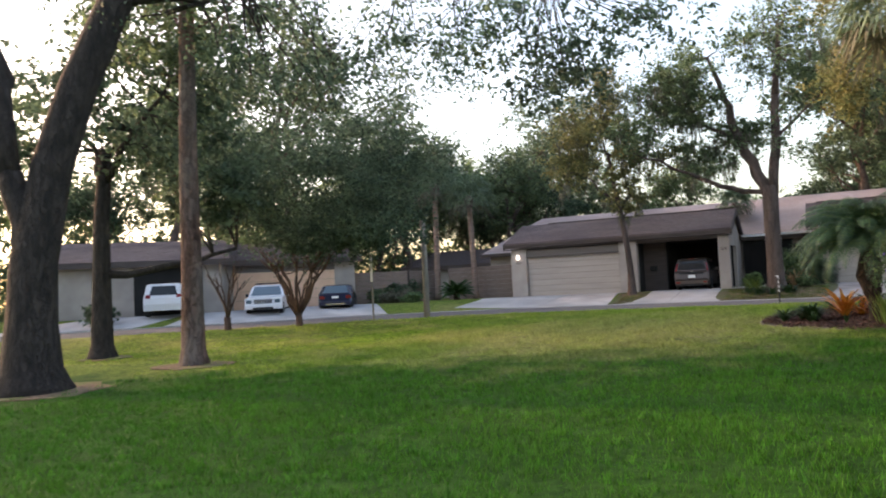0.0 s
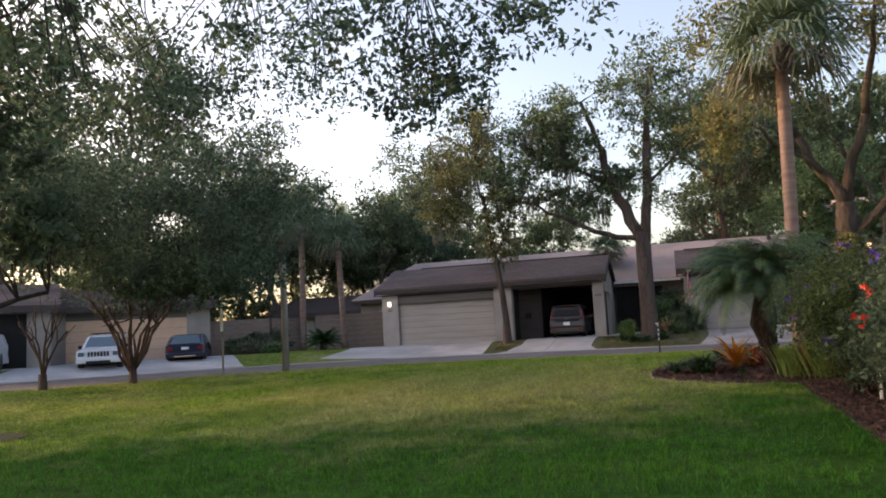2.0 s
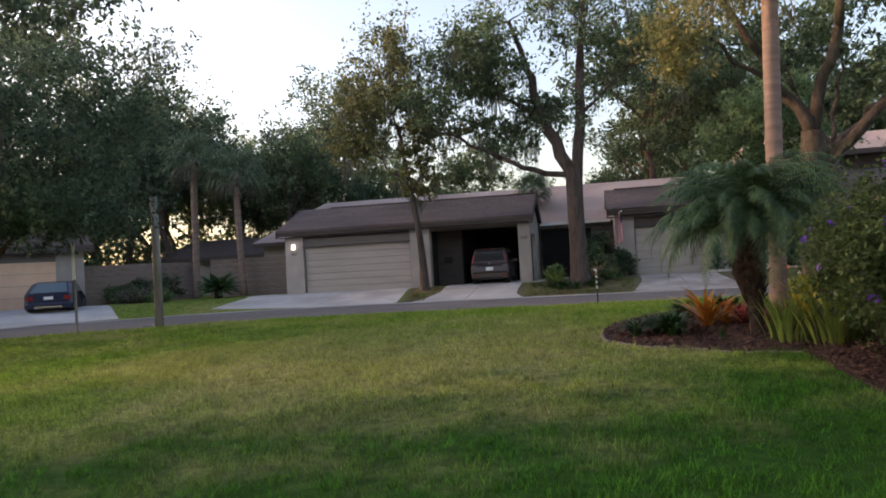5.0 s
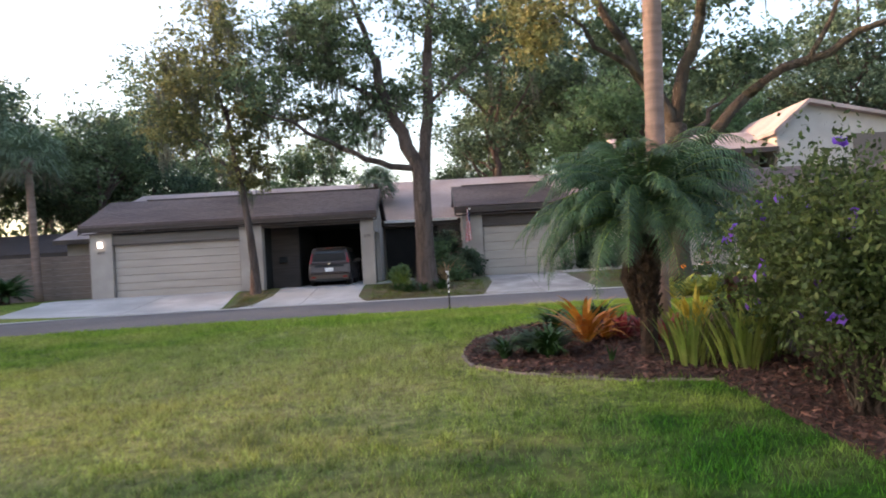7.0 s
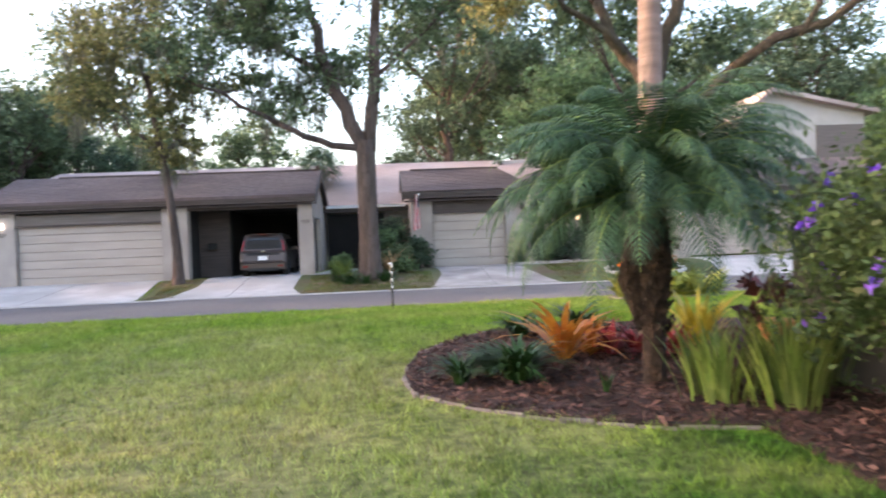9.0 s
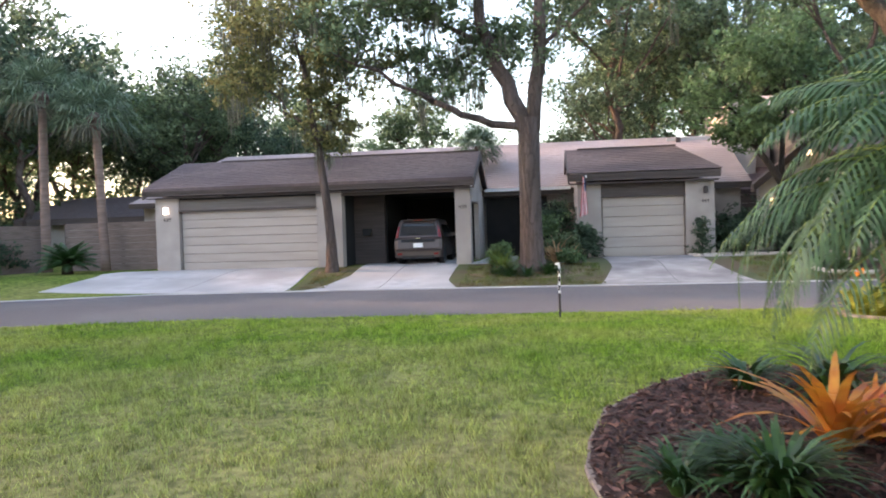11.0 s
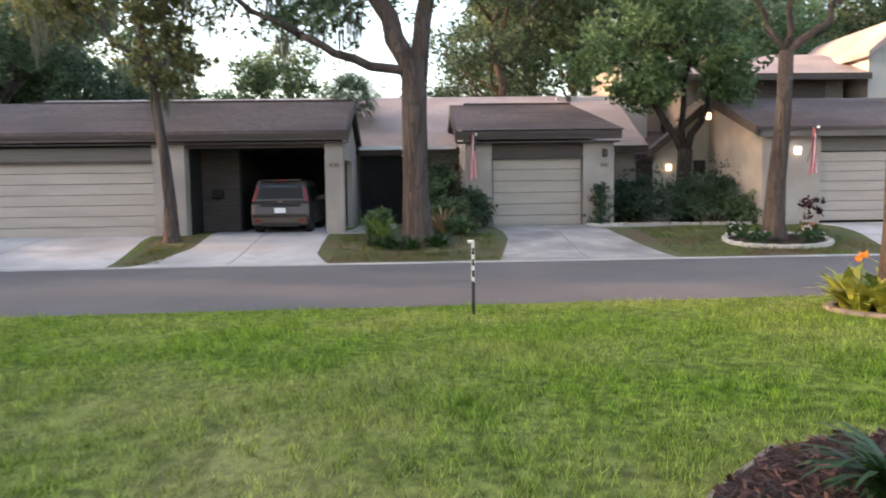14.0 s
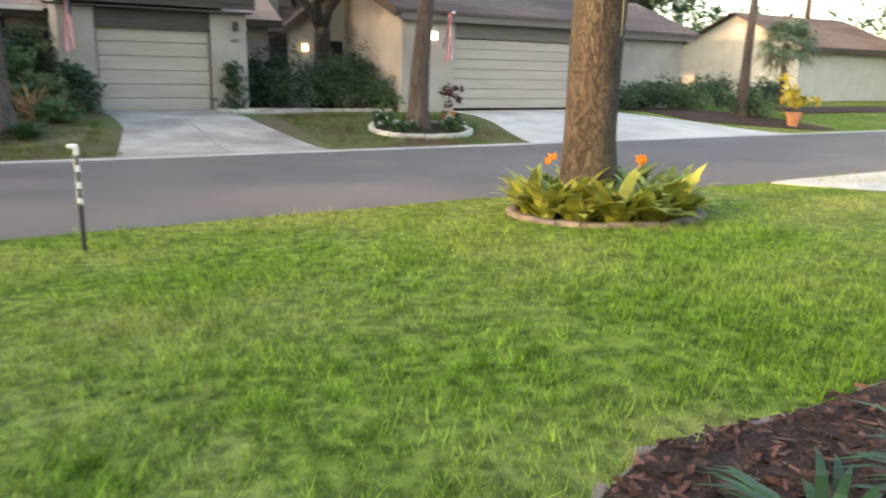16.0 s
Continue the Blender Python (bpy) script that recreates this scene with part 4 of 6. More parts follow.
part("bumper", boxes((-0.84, 0.84, -2.22, -2.05, 0.35, 0.58), bevel=0.04), M_CARBLUE, c)
part("bumper_trim", boxes((-0.5, 0.5, -2.24, -2.2, 0.38, 0.46)), M_CHROME, c)
for s in (-1, 1):
    part("tail_lamp", boxes((s * 0.56, s * 0.82, -2.16, -2.1, 0.7, 0.86)), M_TAIL, c)
    panel(c, "side_window", M_GLASS_LT, [(s * 0.87, -1.2, 1.0), (s * 0.87, 0.9, 1.0), (s * 0.77, 0.2, 1.34), (s * 0.77, -1.0, 1.34)], 0.02)

# white off-roader in the far carport
c = vehicle("car", (-21.6, 26.4, 0.35), 40, SOUL, 1.85, M_CARWHITE, "white car parked half inside a dark carport", 0.35, (-1.3, 1.3), M_GLASS_DK, True, 1.62, 0.14, 0.98)
panel(c, "rear_window", M_GLASS_DK, [(-0.65, -1.925, 1.06), (0.65, -1.925, 1.06), (0.53, -1.765, 1.5), (-0.53, -1.765, 1.5)], 0.03)
for s in (-1, 1):
    panel(c, "tail_lamp", M_TAIL, [(s * 0.6, -2.0, 0.9), (s * 0.85, -1.98, 0.9), (s * 0.8, -1.92, 1.08), (s * 0.6, -1.93, 1.08)], 0.03)


# ---- trees ----
def leaves(rng, blobs, per, size, droop=0.3, long=1.6):
    """Corners of loose leaf quads in sprays scattered through clumps (centre, radius)."""
    out = []
    for (cx, cy, cz), (rx_, ry_, rz_) in blobs:
        n = int(per)
        ns = max(3, n // 14)
        spray = rng.normal(size=(ns, 3)) * 0.52
        p = spray[rng.integers(ns, size=n)] + rng.normal(size=(n, 3)) * 0.17
        p = p * np.array([rx_, ry_, rz_]) * 1.25 + np.array([cx, cy, cz])
        a = rng.normal(size=(n, 3))
        a[:, 2] -= droop
        a /= np.linalg.norm(a, axis=1)[:, None]
        b = np.cross(a, rng.normal(size=(n, 3)))
        b /= np.linalg.norm(b, axis=1)[:, None] + 1e-6
        s = size * rng.uniform(0.6, 1.4, n)[:, None]
        L, W = a * s * long * 0.5, b * s * 0.5
        out.append(np.stack([p - L, p + W * 0.8, p + L, p - W * 0.8], axis=1))
    return np.concatenate(out)


def blob_crown(rng, centre, size, n, r, flat=0.75):
    """Clump centres inside an ellipsoid, denser near its skin."""
    out = []
    for _ in range(n):
        d = rng.normal(size=3)
        d /= np.linalg.norm(d)
        d[2] = d[2] * 0.9 + 0.1
        q = rng.uniform(0.45, 1.0)
        c_ = np.array(centre) + d * q * np.array(size)
        s = r * rng.uniform(0.6, 1.3)
        out.append((tuple(c_), (s, s, s * flat)))
    return out


def limb(a, b, r0, r1, rng, n=6, sag=0.0, wander=0.12):
    a, b = np.array(a, float), np.array(b, float)
    L = np.linalg.norm(b - a)
    pts, rad = [], []
    for i in range(n + 1):
        t = i / n
        p = a + (b - a) * t + (rng.normal(size=3) * wander * L * 0.25 * math.sin(math.pi * t))
        p[2] += sag * math.sin(math.pi * t)
        pts.append(tuple(p))
        rad.append(r0 + (r1 - r0) * t)
    return pts, rad


def tree(name, at, label, trunk, limbs, blobs, leaf_mat, bark, per=260, size=0.14, seed=1, moss=0, seg=10, twigs=True, flare=1.35):
    """trunk: (points, radii); limbs: list of (points, radii); blobs: leaf clumps, all relative to the base."""
    rng = np.random.default_rng(seed)
    e = thing(name, at, label, "tree")
    pts, rad = trunk
    rad = list(rad)
    pts = [tuple(pts[0][:2]) + (-0.15,), tuple(pts[0][:2]) + (0.05,), (pts[0][0], pts[0][1], 0.35)] + list(pts[1:])
    rad = [rad[0] * flare * 1.15, rad[0] * flare, rad[0] * 1.08] + rad[1:]
    geo = [tube(pts, rad, seg + 4, 0.05, random.Random(seed))]
    for p, r in limbs:
        geo.append(tube(p, r, 7, 0.05, random.Random(seed)))
    if twigs and blobs:
        starts = [(np.array(p[k]), r[k]) for p, r in (limbs or [(pts, rad)]) for k in range(len(p) // 2, len(p))]
        for (c_, _) in blobs:
            c_ = np.array(c_)
            s0, r0 = min(starts, key=lambda q: np.linalg.norm(q[0] - c_))
            r0 = min(r0 * 0.6, 0.05)
            p, r = limb(s0, c_, r0, 0.008, rng, 4)
            geo.append(tube(p, r, 5))
    V, Fc = merge(*geo)
    raw("trunk", V, Fc, bark, e, smooth=True)
    if blobs:
        tagged(fast("crown", leaves(rng, blobs, per, size), 4, leaf_mat, e), kind="stuff")
    if moss:
        out = []
        for _ in range(moss):
            c_, s = blobs[rng.integers(len(blobs))]
            p = np.array(c_) + rng.normal(size=3) * np.array(s) * 0.5 - np.array([0, 0, s[2] * 0.6])
            for _k in range(14):
                q = p + rng.normal(size=3) * (0.12, 0.12, 0.1)
                Ln, w = rng.uniform(0.2, 0.85), rng.uniform(0.01, 0.03)
                t = rng.uniform(0, math.pi)
                dx, dy = math.cos(t) * w, math.sin(t) * w
                out.append([q + (-dx, -dy, 0), q + (dx, dy, 0), q + (dx * 0.3, dy * 0.3, -Ln), q + (-dx * 0.3, -dy * 0.3, -Ln)])
        tagged(fast("moss", np.array(out), 4, M_MOSS, e, "grey hanging moss"), kind="stuff")
    return e


# sorts of background tree, built once and copied with a turn and a size
def forest_tree(seed, h, w, leaf_mat, per=560, size=0.17, moss=0, label="tall leafy broadleaf tree behind the houses"):
    rng = np.random.default_rng(seed)
    lean = rng.normal(size=2) * 0.5
    top = (lean[0], lean[1], h * 0.72)
    trunk = limb((0, 0, 0), top, 0.26, 0.09, rng, 6)
    limbs, blobs = [], []
    for k in range(7):
        a = rng.uniform(0, 2 * math.pi)
        z0 = h * rng.uniform(0.4, 0.72)
        s = np.array([lean[0] * z0 / h, lean[1] * z0 / h, z0])
        end = s + np.array([math.cos(a) * w * 0.7, math.sin(a) * w * 0.7, h * rng.uniform(0.08, 0.28)])
        limbs.append(limb(s, end, 0.1, 0.03, rng, 5))
        blobs += blob_crown(rng, end, (w * 0.35, w * 0.35, h * 0.08), 4, w * 0.24)
    blobs += blob_crown(rng, (lean[0], lean[1], h * 0.72), (w * 0.82, w * 0.82, h * 0.27), 26, w * 0.27)
    return tree("tree", (0, 0, 0), label, trunk, limbs, blobs, leaf_mat, M_BARK, int(per * 0.27), size, seed, moss)


sorts = [forest_tree(11, 13, 4.2, M_LEAF), forest_tree(12, 15, 4.6, M_LEAF_DK), forest_tree(13, 11, 3.8, M_LEAF, moss=30),
         forest_tree(14, 14, 4.0, M_LEAF_LT), forest_tree(15, 12, 4.4, M_LEAF_DK, moss=30)]
rng = random.Random(5)
row = []
for k in range(15):
    row.append((-36 + k * 5.8 + rng.uniform(-1.5, 1.5), 60 + rng.uniform(-3, 6), rng.uniform(0.8, 1.1)))
for k in range(9):
    row.append((-62 + k * 15 + rng.uniform(-3, 3), 82 + rng.uniform(-4, 8), rng.uniform(1.1, 1.45)))
for k in range(10):
    row.append((-46 + k * 3.4 + rng.uniform(-1, 1), 24 + k * 4.2 + rng.uniform(-2, 2), rng.uniform(0.75, 1.0)))
for x, y, s in [(2.5, 56, 1.15), (11, 57, 1.2), (19, 58, 1.1), (25, 57, 1.1), (-1, 63, 1.1), (-19, 47, 1.25), (-13, 53, 1.1), (-25, 41, 1.25), (-29, 33, 1.2), (-16, 58, 1.3), (-23, 54, 1.3), (-40, 12, 1.0), (-46, 20, 1.1), (-36, 3, 1.0), (38, 52, 0.9), (45, 57, 1.0), (52, 50, 1.0), (36, 60, 1.0), (60, 44, 1.1), (-30, -6, 1.0), (66, 30, 1.0), (48, 38, 0.9), (56, 36, 1.0), (62, 38, 1.0), (66, 34, 1.1), (54, 44, 1.0), (70, 40, 1.1)]:
    row.append((x, y, s))
for k in range(16):
    row.append((-34 + k * 2.1 + rng.uniform(-1, 1), 44 + k * 1.4 + rng.uniform(-3, 5), rng.uniform(0.8, 1.05)))
for k in range(11):
    row.append((10 + k * 3.9 + rng.uniform(-1, 1), 60 + rng.uniform(-3, 8), rng.uniform(0.9, 1.2)))
row = [q for k, q in enumerate(row) if not (-12 < q[0] < 7 and q[1] > 52 and k % 3)]
row = [(x, y, min(s, 0.8) if -17 < x < 1 and y > 40 else s) for x, y, s in row]
for i, (x, y, s) in enumerate(row):
    src = sorts[i % 5]
    m = pose(x, y, ground(x, y), 0, 0, rng.uniform(0, 360)) @ Matrix.Diagonal((s, s, s * rng.uniform(0.9, 1.1), 1))
    if i < 5:
        src.matrix_basis = m
    else:
        o = copy_thing(src, m)

# undergrowth and far woods that close the view between the trunks
def far_woods(points, seed, spacing=1.15, per=95, size=0.26, leaf=M_LEAF_FAR):
    rg = np.random.default_rng(seed)
    blobs = []
    for (xa, ya, ha), (xb, yb, hb_) in zip(points, points[1:]):
        n = int(math.hypot(xb - xa, yb - ya) / spacing)
        for i in range(n):
            t = i / n
            h = (ha + (hb_ - ha) * t) * (0.86 + 0.24 * math.sin(i * 0.7) * math.sin(i * 0.23 + 1))
            z = 0.6
            while z < h:
                r = rg.uniform(1.1, 1.9)
                blobs.append(((xa + (xb - xa) * t + rg.normal() * 1.2, ya + (yb - ya) * t + rg.normal() * 1.5, z), (r, r, r * 0.8)))
                z += rg.uniform(0.8, 1.5)
    ob = fast("far_woods", leaves(rg, blobs, per, size), 4, leaf)
    return tagged(ob, "dense dark green far woods and undergrowth", "woods", kind="stuff")


far_woods([(-64, -12, 7), (-52, 12, 7.5), (-40, 34, 8), (-30, 50, 7.5), (-20, 62, 6.0), (-4, 74, 4.4), (10, 76, 4.4), (30, 74, 6.5), (60, 68, 7), (80, 44, 7), (86, 0, 6), (70, -40, 6)], 901)
far_woods([(-40, 18, 5.5), (-31, 34, 5.5), (-26, 46, 5.0), (-18, 55, 4.6)], 902, 0.9, 110, 0.18)

# lighter leaf colour carries the light on these far shrubs
far_woods([(-12, 68, 7.2), (0, 70, 7.7), (12, 70, 7.4)], 903, 1.2, 90, 0.2, M_LEAF_LT)

# forked tree before the house
rngA = np.random.default_rng(21)
oak_limbs = [limb((-0.08, 0, 4.5), (-1.35, 0.2, 7.6), 0.30, 0.22, rngA, wander=0.08), limb((-1.35, 0.2, 7.6), (-2.4, 0, 11.5), 0.22, 0.08, rngA),
             limb((0.12, 0, 4.5), (0.5, 0.2, 9.2), 0.26, 0.19, rngA, wander=0.05), limb((0.5, 0.2, 9.2), (0.9, 0.3, 13.0), 0.19, 0.06, rngA),
             limb((-0.1, 0, 4.6), (-3.0, -0.5, 5.5), 0.14, 0.10, rngA, sag=-0.15), limb((-3.0, -0.5, 5.5), (-6.6, -0.8, 7.4), 0.10, 0.03, rngA),
             limb((0.3, 0, 7.0), (3.2, 0.4, 9.8), 0.09, 0.03, rngA), limb((-1.5, 0.2, 7.4), (-5.0, 0.5, 9.9), 0.1, 0.03, rngA)]
blobs = []
for c_, s_, n_, r_ in [((-2.4, 0, 10.5), (3.2, 2.2, 2.2), 16, 0.9), ((1.6, 0, 11.3), (3.4, 2.4, 2.4), 18, 0.95), ((-5.2, -0.5, 7.8), (2.6, 1.6, 1.8), 14, 0.75), ((3.6, 0.4, 9.4), (2.6, 1.8, 1.8), 12, 0.85), ((-5.0, 0.5, 10.0), (2.6, 1.6, 1.9), 12, 0.8), ((-3.0, 0, 6.6), (2.2, 1.2, 1.0), 8, 0.6), ((-0.8, 0.4, 8.2), (2.8, 1.6, 1.6), 10, 0.7)]:
    blobs += blob_crown(rngA, c_, s_, n_, r_)
OAK_AT = (6.35, 37.0, 0.25)
tree("tree", OAK_AT, "tall forked grey tree hung with moss before the house", ([(0, 0, 0), (0.0, 0, 1.5), (-0.03, 0, 3.4), (0.0, 0, 4.9)], [0.38, 0.35, 0.34, 0.36]), oak_limbs, blobs, M_LEAF, M_BARK, 330, 0.11, 22, moss=150)

# thin leaning tree on the narrow island
rngB = np.random.default_rng(31)
thin_blobs = []
for c_, s_, n_, r_ in [((-1.3, 0, 8.6), (2.5, 1.8, 2.6), 24, 0.75), ((-2.9, 0.3, 6.9), (1.6, 1.1, 1.5), 11, 0.6), ((0.8, 0, 6.6), (1.7, 1.1, 1.4), 11, 0.6), ((-0.2, 0, 4.9), (1.0, 0.7, 0.8), 5, 0.45), ((-1.2, 0, 11.0), (1.8, 1.4, 1.2), 8, 0.7)]:
    thin_blobs += blob_crown(rngB, c_, s_, n_, r_)
tree("tree", (-0.5, 37.3, 0.22), "slender leaning tree with yellowish leaves and hanging moss", ([(0, 0, 0), (0.0, 0, 1.2), (-0.1, 0, 2.4), (-0.3, 0, 4.0), (-0.55, 0, 5.5), (-0.8, 0, 7.5)], [0.2, 0.17, 0.15, 0.13, 0.1, 0.06]),
     [limb((-0.4, 0, 4.5), (-2.4, 0.3, 6.8), 0.07, 0.02, rngB), limb((-0.4, 0, 4.2), (0.7, 0, 6.2), 0.07, 0.02, rngB), limb((-0.6, 0, 6), (-1.2, 0, 9), 0.07, 0.02, rngB)], thin_blobs, M_LEAF_YL, M_BARK, 290, 0.105, 32, moss=110)

# tree between the single garage and the far house
rngC = np.random.default_rng(41)
cb = []
for c_, s_, n_, r_ in [((-2.0, 0, 5.6), (1.6, 1.4, 1.3), 9, 0.7), ((1.4, 0, 5.4), (1.6, 1.4, 1.2), 9, 0.7), ((0, 0, 7.4), (2.2, 1.8, 1.5), 14, 0.8), ((0.2, 0, 4.6), (2.0, 1.3, 0.6), 6, 0.55)]:
    cb += blob_crown(rngC, c_, s_, n_, r_)
tree("tree", (15.9, 42.6, 0.35), "round green tree with a forked dark trunk beside a fence", ([(0, 0, 0), (0, 0, 1.2), (0.05, 0, 2.6)], [0.3, 0.25, 0.26]),
     [limb((0, 0, 2.5), (-1.9, 0, 5.6), 0.16, 0.04, rngC), limb((0.1, 0, 2.5), (1.6, 0, 5.6), 0.16, 0.04, rngC), limb((0, 0, 2.6), (0.2, 0, 7.0), 0.13, 0.04, rngC)], cb, M_LEAF_LT, M_BARK_DARK, 380, 0.13, 42)

# tree in the stone ring
rngD = np.random.default_rng(51)
db = []
for c_, s_, n_, r_ in [((-1.3, 0, 9), (2.0, 1.6, 1.4), 9, 0.8), ((2.4, 0, 8), (2.2, 1.8, 1.4), 10, 0.8), ((0.8, 0, 10), (2, 2, 1.4), 8, 0.8)]:
    db += blob_crown(rngD, c_, s_, n_, r_)
tree("tree", (16.1, 36.2, 0.2), "slim grey tree standing in a ring of flowers", ([(0, 0, 0), (0.05, 0, 1.6), (0.2, 0, 3.2), (0.25, 0, 5.0)], [0.27, 0.24, 0.2, 0.2]),
     [limb((0.25, 0, 4.9), (-0.9, 0, 7.0), 0.1, 0.04, rngD), limb((0.25, 0, 4.9), (2.4, 0.2, 6.8), 0.15, 0.05, rngD), limb((0.25, 0, 5.0), (0.8, 0, 8.5), 0.1, 0.04, rngD)], db, M_LEAF, M_BARK, 320, 0.13, 52)

rngR = np.random.default_rng(55)
tree("tree", (30.2, 37.2, 0.2), "slim grey tree beside the planted strip", ([(0, 0, 0), (0.02, 0, 2.0), (0.1, 0, 4.5)], [0.2, 0.17, 0.14]),
     [limb((0.1, 0, 4.4), (-1.4, 0, 7), 0.08, 0.03, rngR), limb((0.1, 0, 4.4), (1.5, 0, 7), 0.08, 0.03, rngR)], blob_crown(rngR, (0, 0, 7.6), (2.4, 2.2, 1.6), 18, 0.75), M_LEAF, M_BARK, 300, 0.13, 56)

# big tree on the near side in a ring of hostas
rngE = np.random.default_rng(61)
eb = []
for c_, s_, n_, r_ in [((-2.0, 1, 9.4), (2.8, 2.4, 2.0), 14, 0.8), ((4.6, -1, 8.6), (3.2, 2.2, 1.8), 14, 0.85), ((1.0, -1, 10.2), (3.0, 2.6, 1.8), 14, 0.9), ((6.6, -1.4, 7.4), (1.6, 1.4, 0.9), 7, 0.55), ((-2.4, 0, 6.8), (1.4, 1.4, 0.8), 6, 0.6), ((-0.1, -0.33, 2.8), (0.25, 0.1, 0.35), 2, 0.16)]:
    eb += blob_crown(rngE, c_, s_, n_, r_)
BIG_AT = (12.55, 25.3, -0.03)
tree("tree", BIG_AT, "thick lichen-covered oak standing in a ring of lime plants", ([(0, 0, 0), (-0.02, 0, 1.0), (0.0, 0, 2.0), (0.05, 0, 3.0), (0.12, 0, 4.2)], [0.34, 0.31, 0.30, 0.31, 0.29]),
     [limb((0.1, 0, 4.1), (-0.9, 0.4, 6.4), 0.17, 0.12, rngE), limb((-0.9, 0.4, 6.4), (-2.6, 1, 9.6), 0.12, 0.04, rngE), limb((0.1, 0, 4.1), (0.9, 0, 6.8), 0.18, 0.13, rngE), limb((0.9, 0, 6.8), (1.4, -1, 10.4), 0.13, 0.04, rngE),
      limb((0.1, 0, 3.0), (1.7, -0.4, 4.7), 0.17, 0.13, rngE), limb((1.7, -0.4, 4.7), (6.6, -1.4, 6.6), 0.13, 0.04, rngE, sag=0.3), limb((3.0, -0.7, 5.3), (4.6, -1, 8.4), 0.07, 0.03, rngE), limb((-0.4, 0.2, 5.2), (-2.8, 0, 7.4), 0.09, 0.03, rngE)],
     eb, M_LEAF_YL, M_BARK_OAK, 330, 0.095, 62, moss=20)

# left foreground: dark leaning oak, red pine, second trunk
rngF = np.random.default_rng(71)
fb = []
for c_, s_, n_, r_ in [((5.2, 3.2, 6.1), (2.2, 2.4, 0.6), 14, 0.6), ((3.2, 4.2, 6.5), (1.9, 1.8, 0.45), 9, 0.48), ((7.3, 4.6, 6.3), (1.8, 1.6, 0.5), 12, 0.48), ((2.0, 2.5, 8.0), (2.4, 2.4, 1.2), 12, 0.7), ((9.2, 1.6, 5.6), (1.5, 1.2, 0.5), 12, 0.42), ((10.4, 2.0, 4.9), (1.1, 0.9, 0.45), 10, 0.36), ((11.4, 2.2, 5.4), (1.1, 0.9, 0.4), 9, 0.36), ((9.8, 3.3, 5.0), (1.1, 0.9, 0.35), 7, 0.34), ((6.5, 2.0, 7.2), (2.2, 2.0, 0.6), 10, 0.5)]:
    fb += blob_crown(rngF, c_, s_, n_, r_)
LEFT_AT = (-5.55, 7.9, -0.47)
tree("tree", LEFT_AT, "dark leaning oak with limbs spreading over the lawn", ([(0, 0, 0), (0.0, 0, 1.2), (0.05, 0.05, 2.4), (0.28, 0.3, 4.3), (0.62, 0.7, 6.0), (1.15, 1.3, 8.0), (1.8, 1.8, 10.0)], [0.52, 0.46, 0.45, 0.38, 0.36, 0.33, 0.25]),
     [limb((1.15, 1.3, 7.8), (4.6, 3.2, 8.9), 0.10, 0.03, rngF), limb((4.6, 3.2, 8.9), (8.6, 5.5, 8.4), 0.03, 0.012, rngF), limb((1.15, 1.3, 7.8), (2.6, 4.4, 8.8), 0.1, 0.03, rngF), limb((4.6, 3.2, 8.9), (10.2, 2.2, 6.6), 0.03, 0.012, rngF), limb((0.05, 0, 2.6), (-0.35, -0.2, 4.2), 0.32, 0.25, rngF), limb((-0.35, -0.2, 4.2), (-0.9, -0.3, 8.5), 0.25, 0.12, rngF)],
     [(c_, (s_[0] * 1.4, s_[1] * 1.4, s_[2] * 1.3)) for c_, s_ in fb], M_LEAF_DK, M_BARK_DARK, 125, 0.062, 72)
rngG = np.random.default_rng(81)
tree("tree", (-5.1, 11.7, -0.45), "tall red-brown pine with a straight scaly trunk", ([(0, 0, 0), (0.0, 0, 2), (0.0, 0, 5), (0.1, 0, 9), (0.1, 0, 14)], [0.27, 0.24, 0.22, 0.17, 0.1]),
     [limb((0.1, 0, 8), (1.8, 1, 9.2), 0.05, 0.02, rngG), limb((0.1, 0, 8), (-1.8, 1, 9.5), 0.05, 0.02, rngG)], blob_crown(rngG, (0, 0, 9.0), (2.4, 2.4, 3.0), 26, 0.7), M_LEAF, M_PINE, 150, 0.12, 82)
rngH = np.random.default_rng(91)
hb = blob_crown(rngH, (0.6, 0.5, 7.2), (3.8, 3.6, 3.0), 44, 0.9) + blob_crown(rngH, (2.6, 1.8, 4.6), (2.0, 1.2, 0.8), 8, 0.6)
tree("tree", (-10.4, 13.4, -0.45), "dark-trunked oak with a low side limb", ([(0, 0, 0), (0.05, 0, 2.0), (0.1, 0, 4.0), (0.1, 0.2, 6.0)], [0.3, 0.26, 0.23, 0.17]),
     [limb((0.05, 0, 2.4), (3.2, 2.2, 3.0), 0.13, 0.05, rngH, sag=-0.2), limb((0.1, 0.1, 5), (-1.8, 0.8, 7.5), 0.12, 0.04, rngH), limb((0.1, 0.1, 5), (2.2, 0.8, 8), 0.12, 0.04, rngH)], hb, M_LEAF_DK, M_BARK_DARK, 250, 0.13, 92)


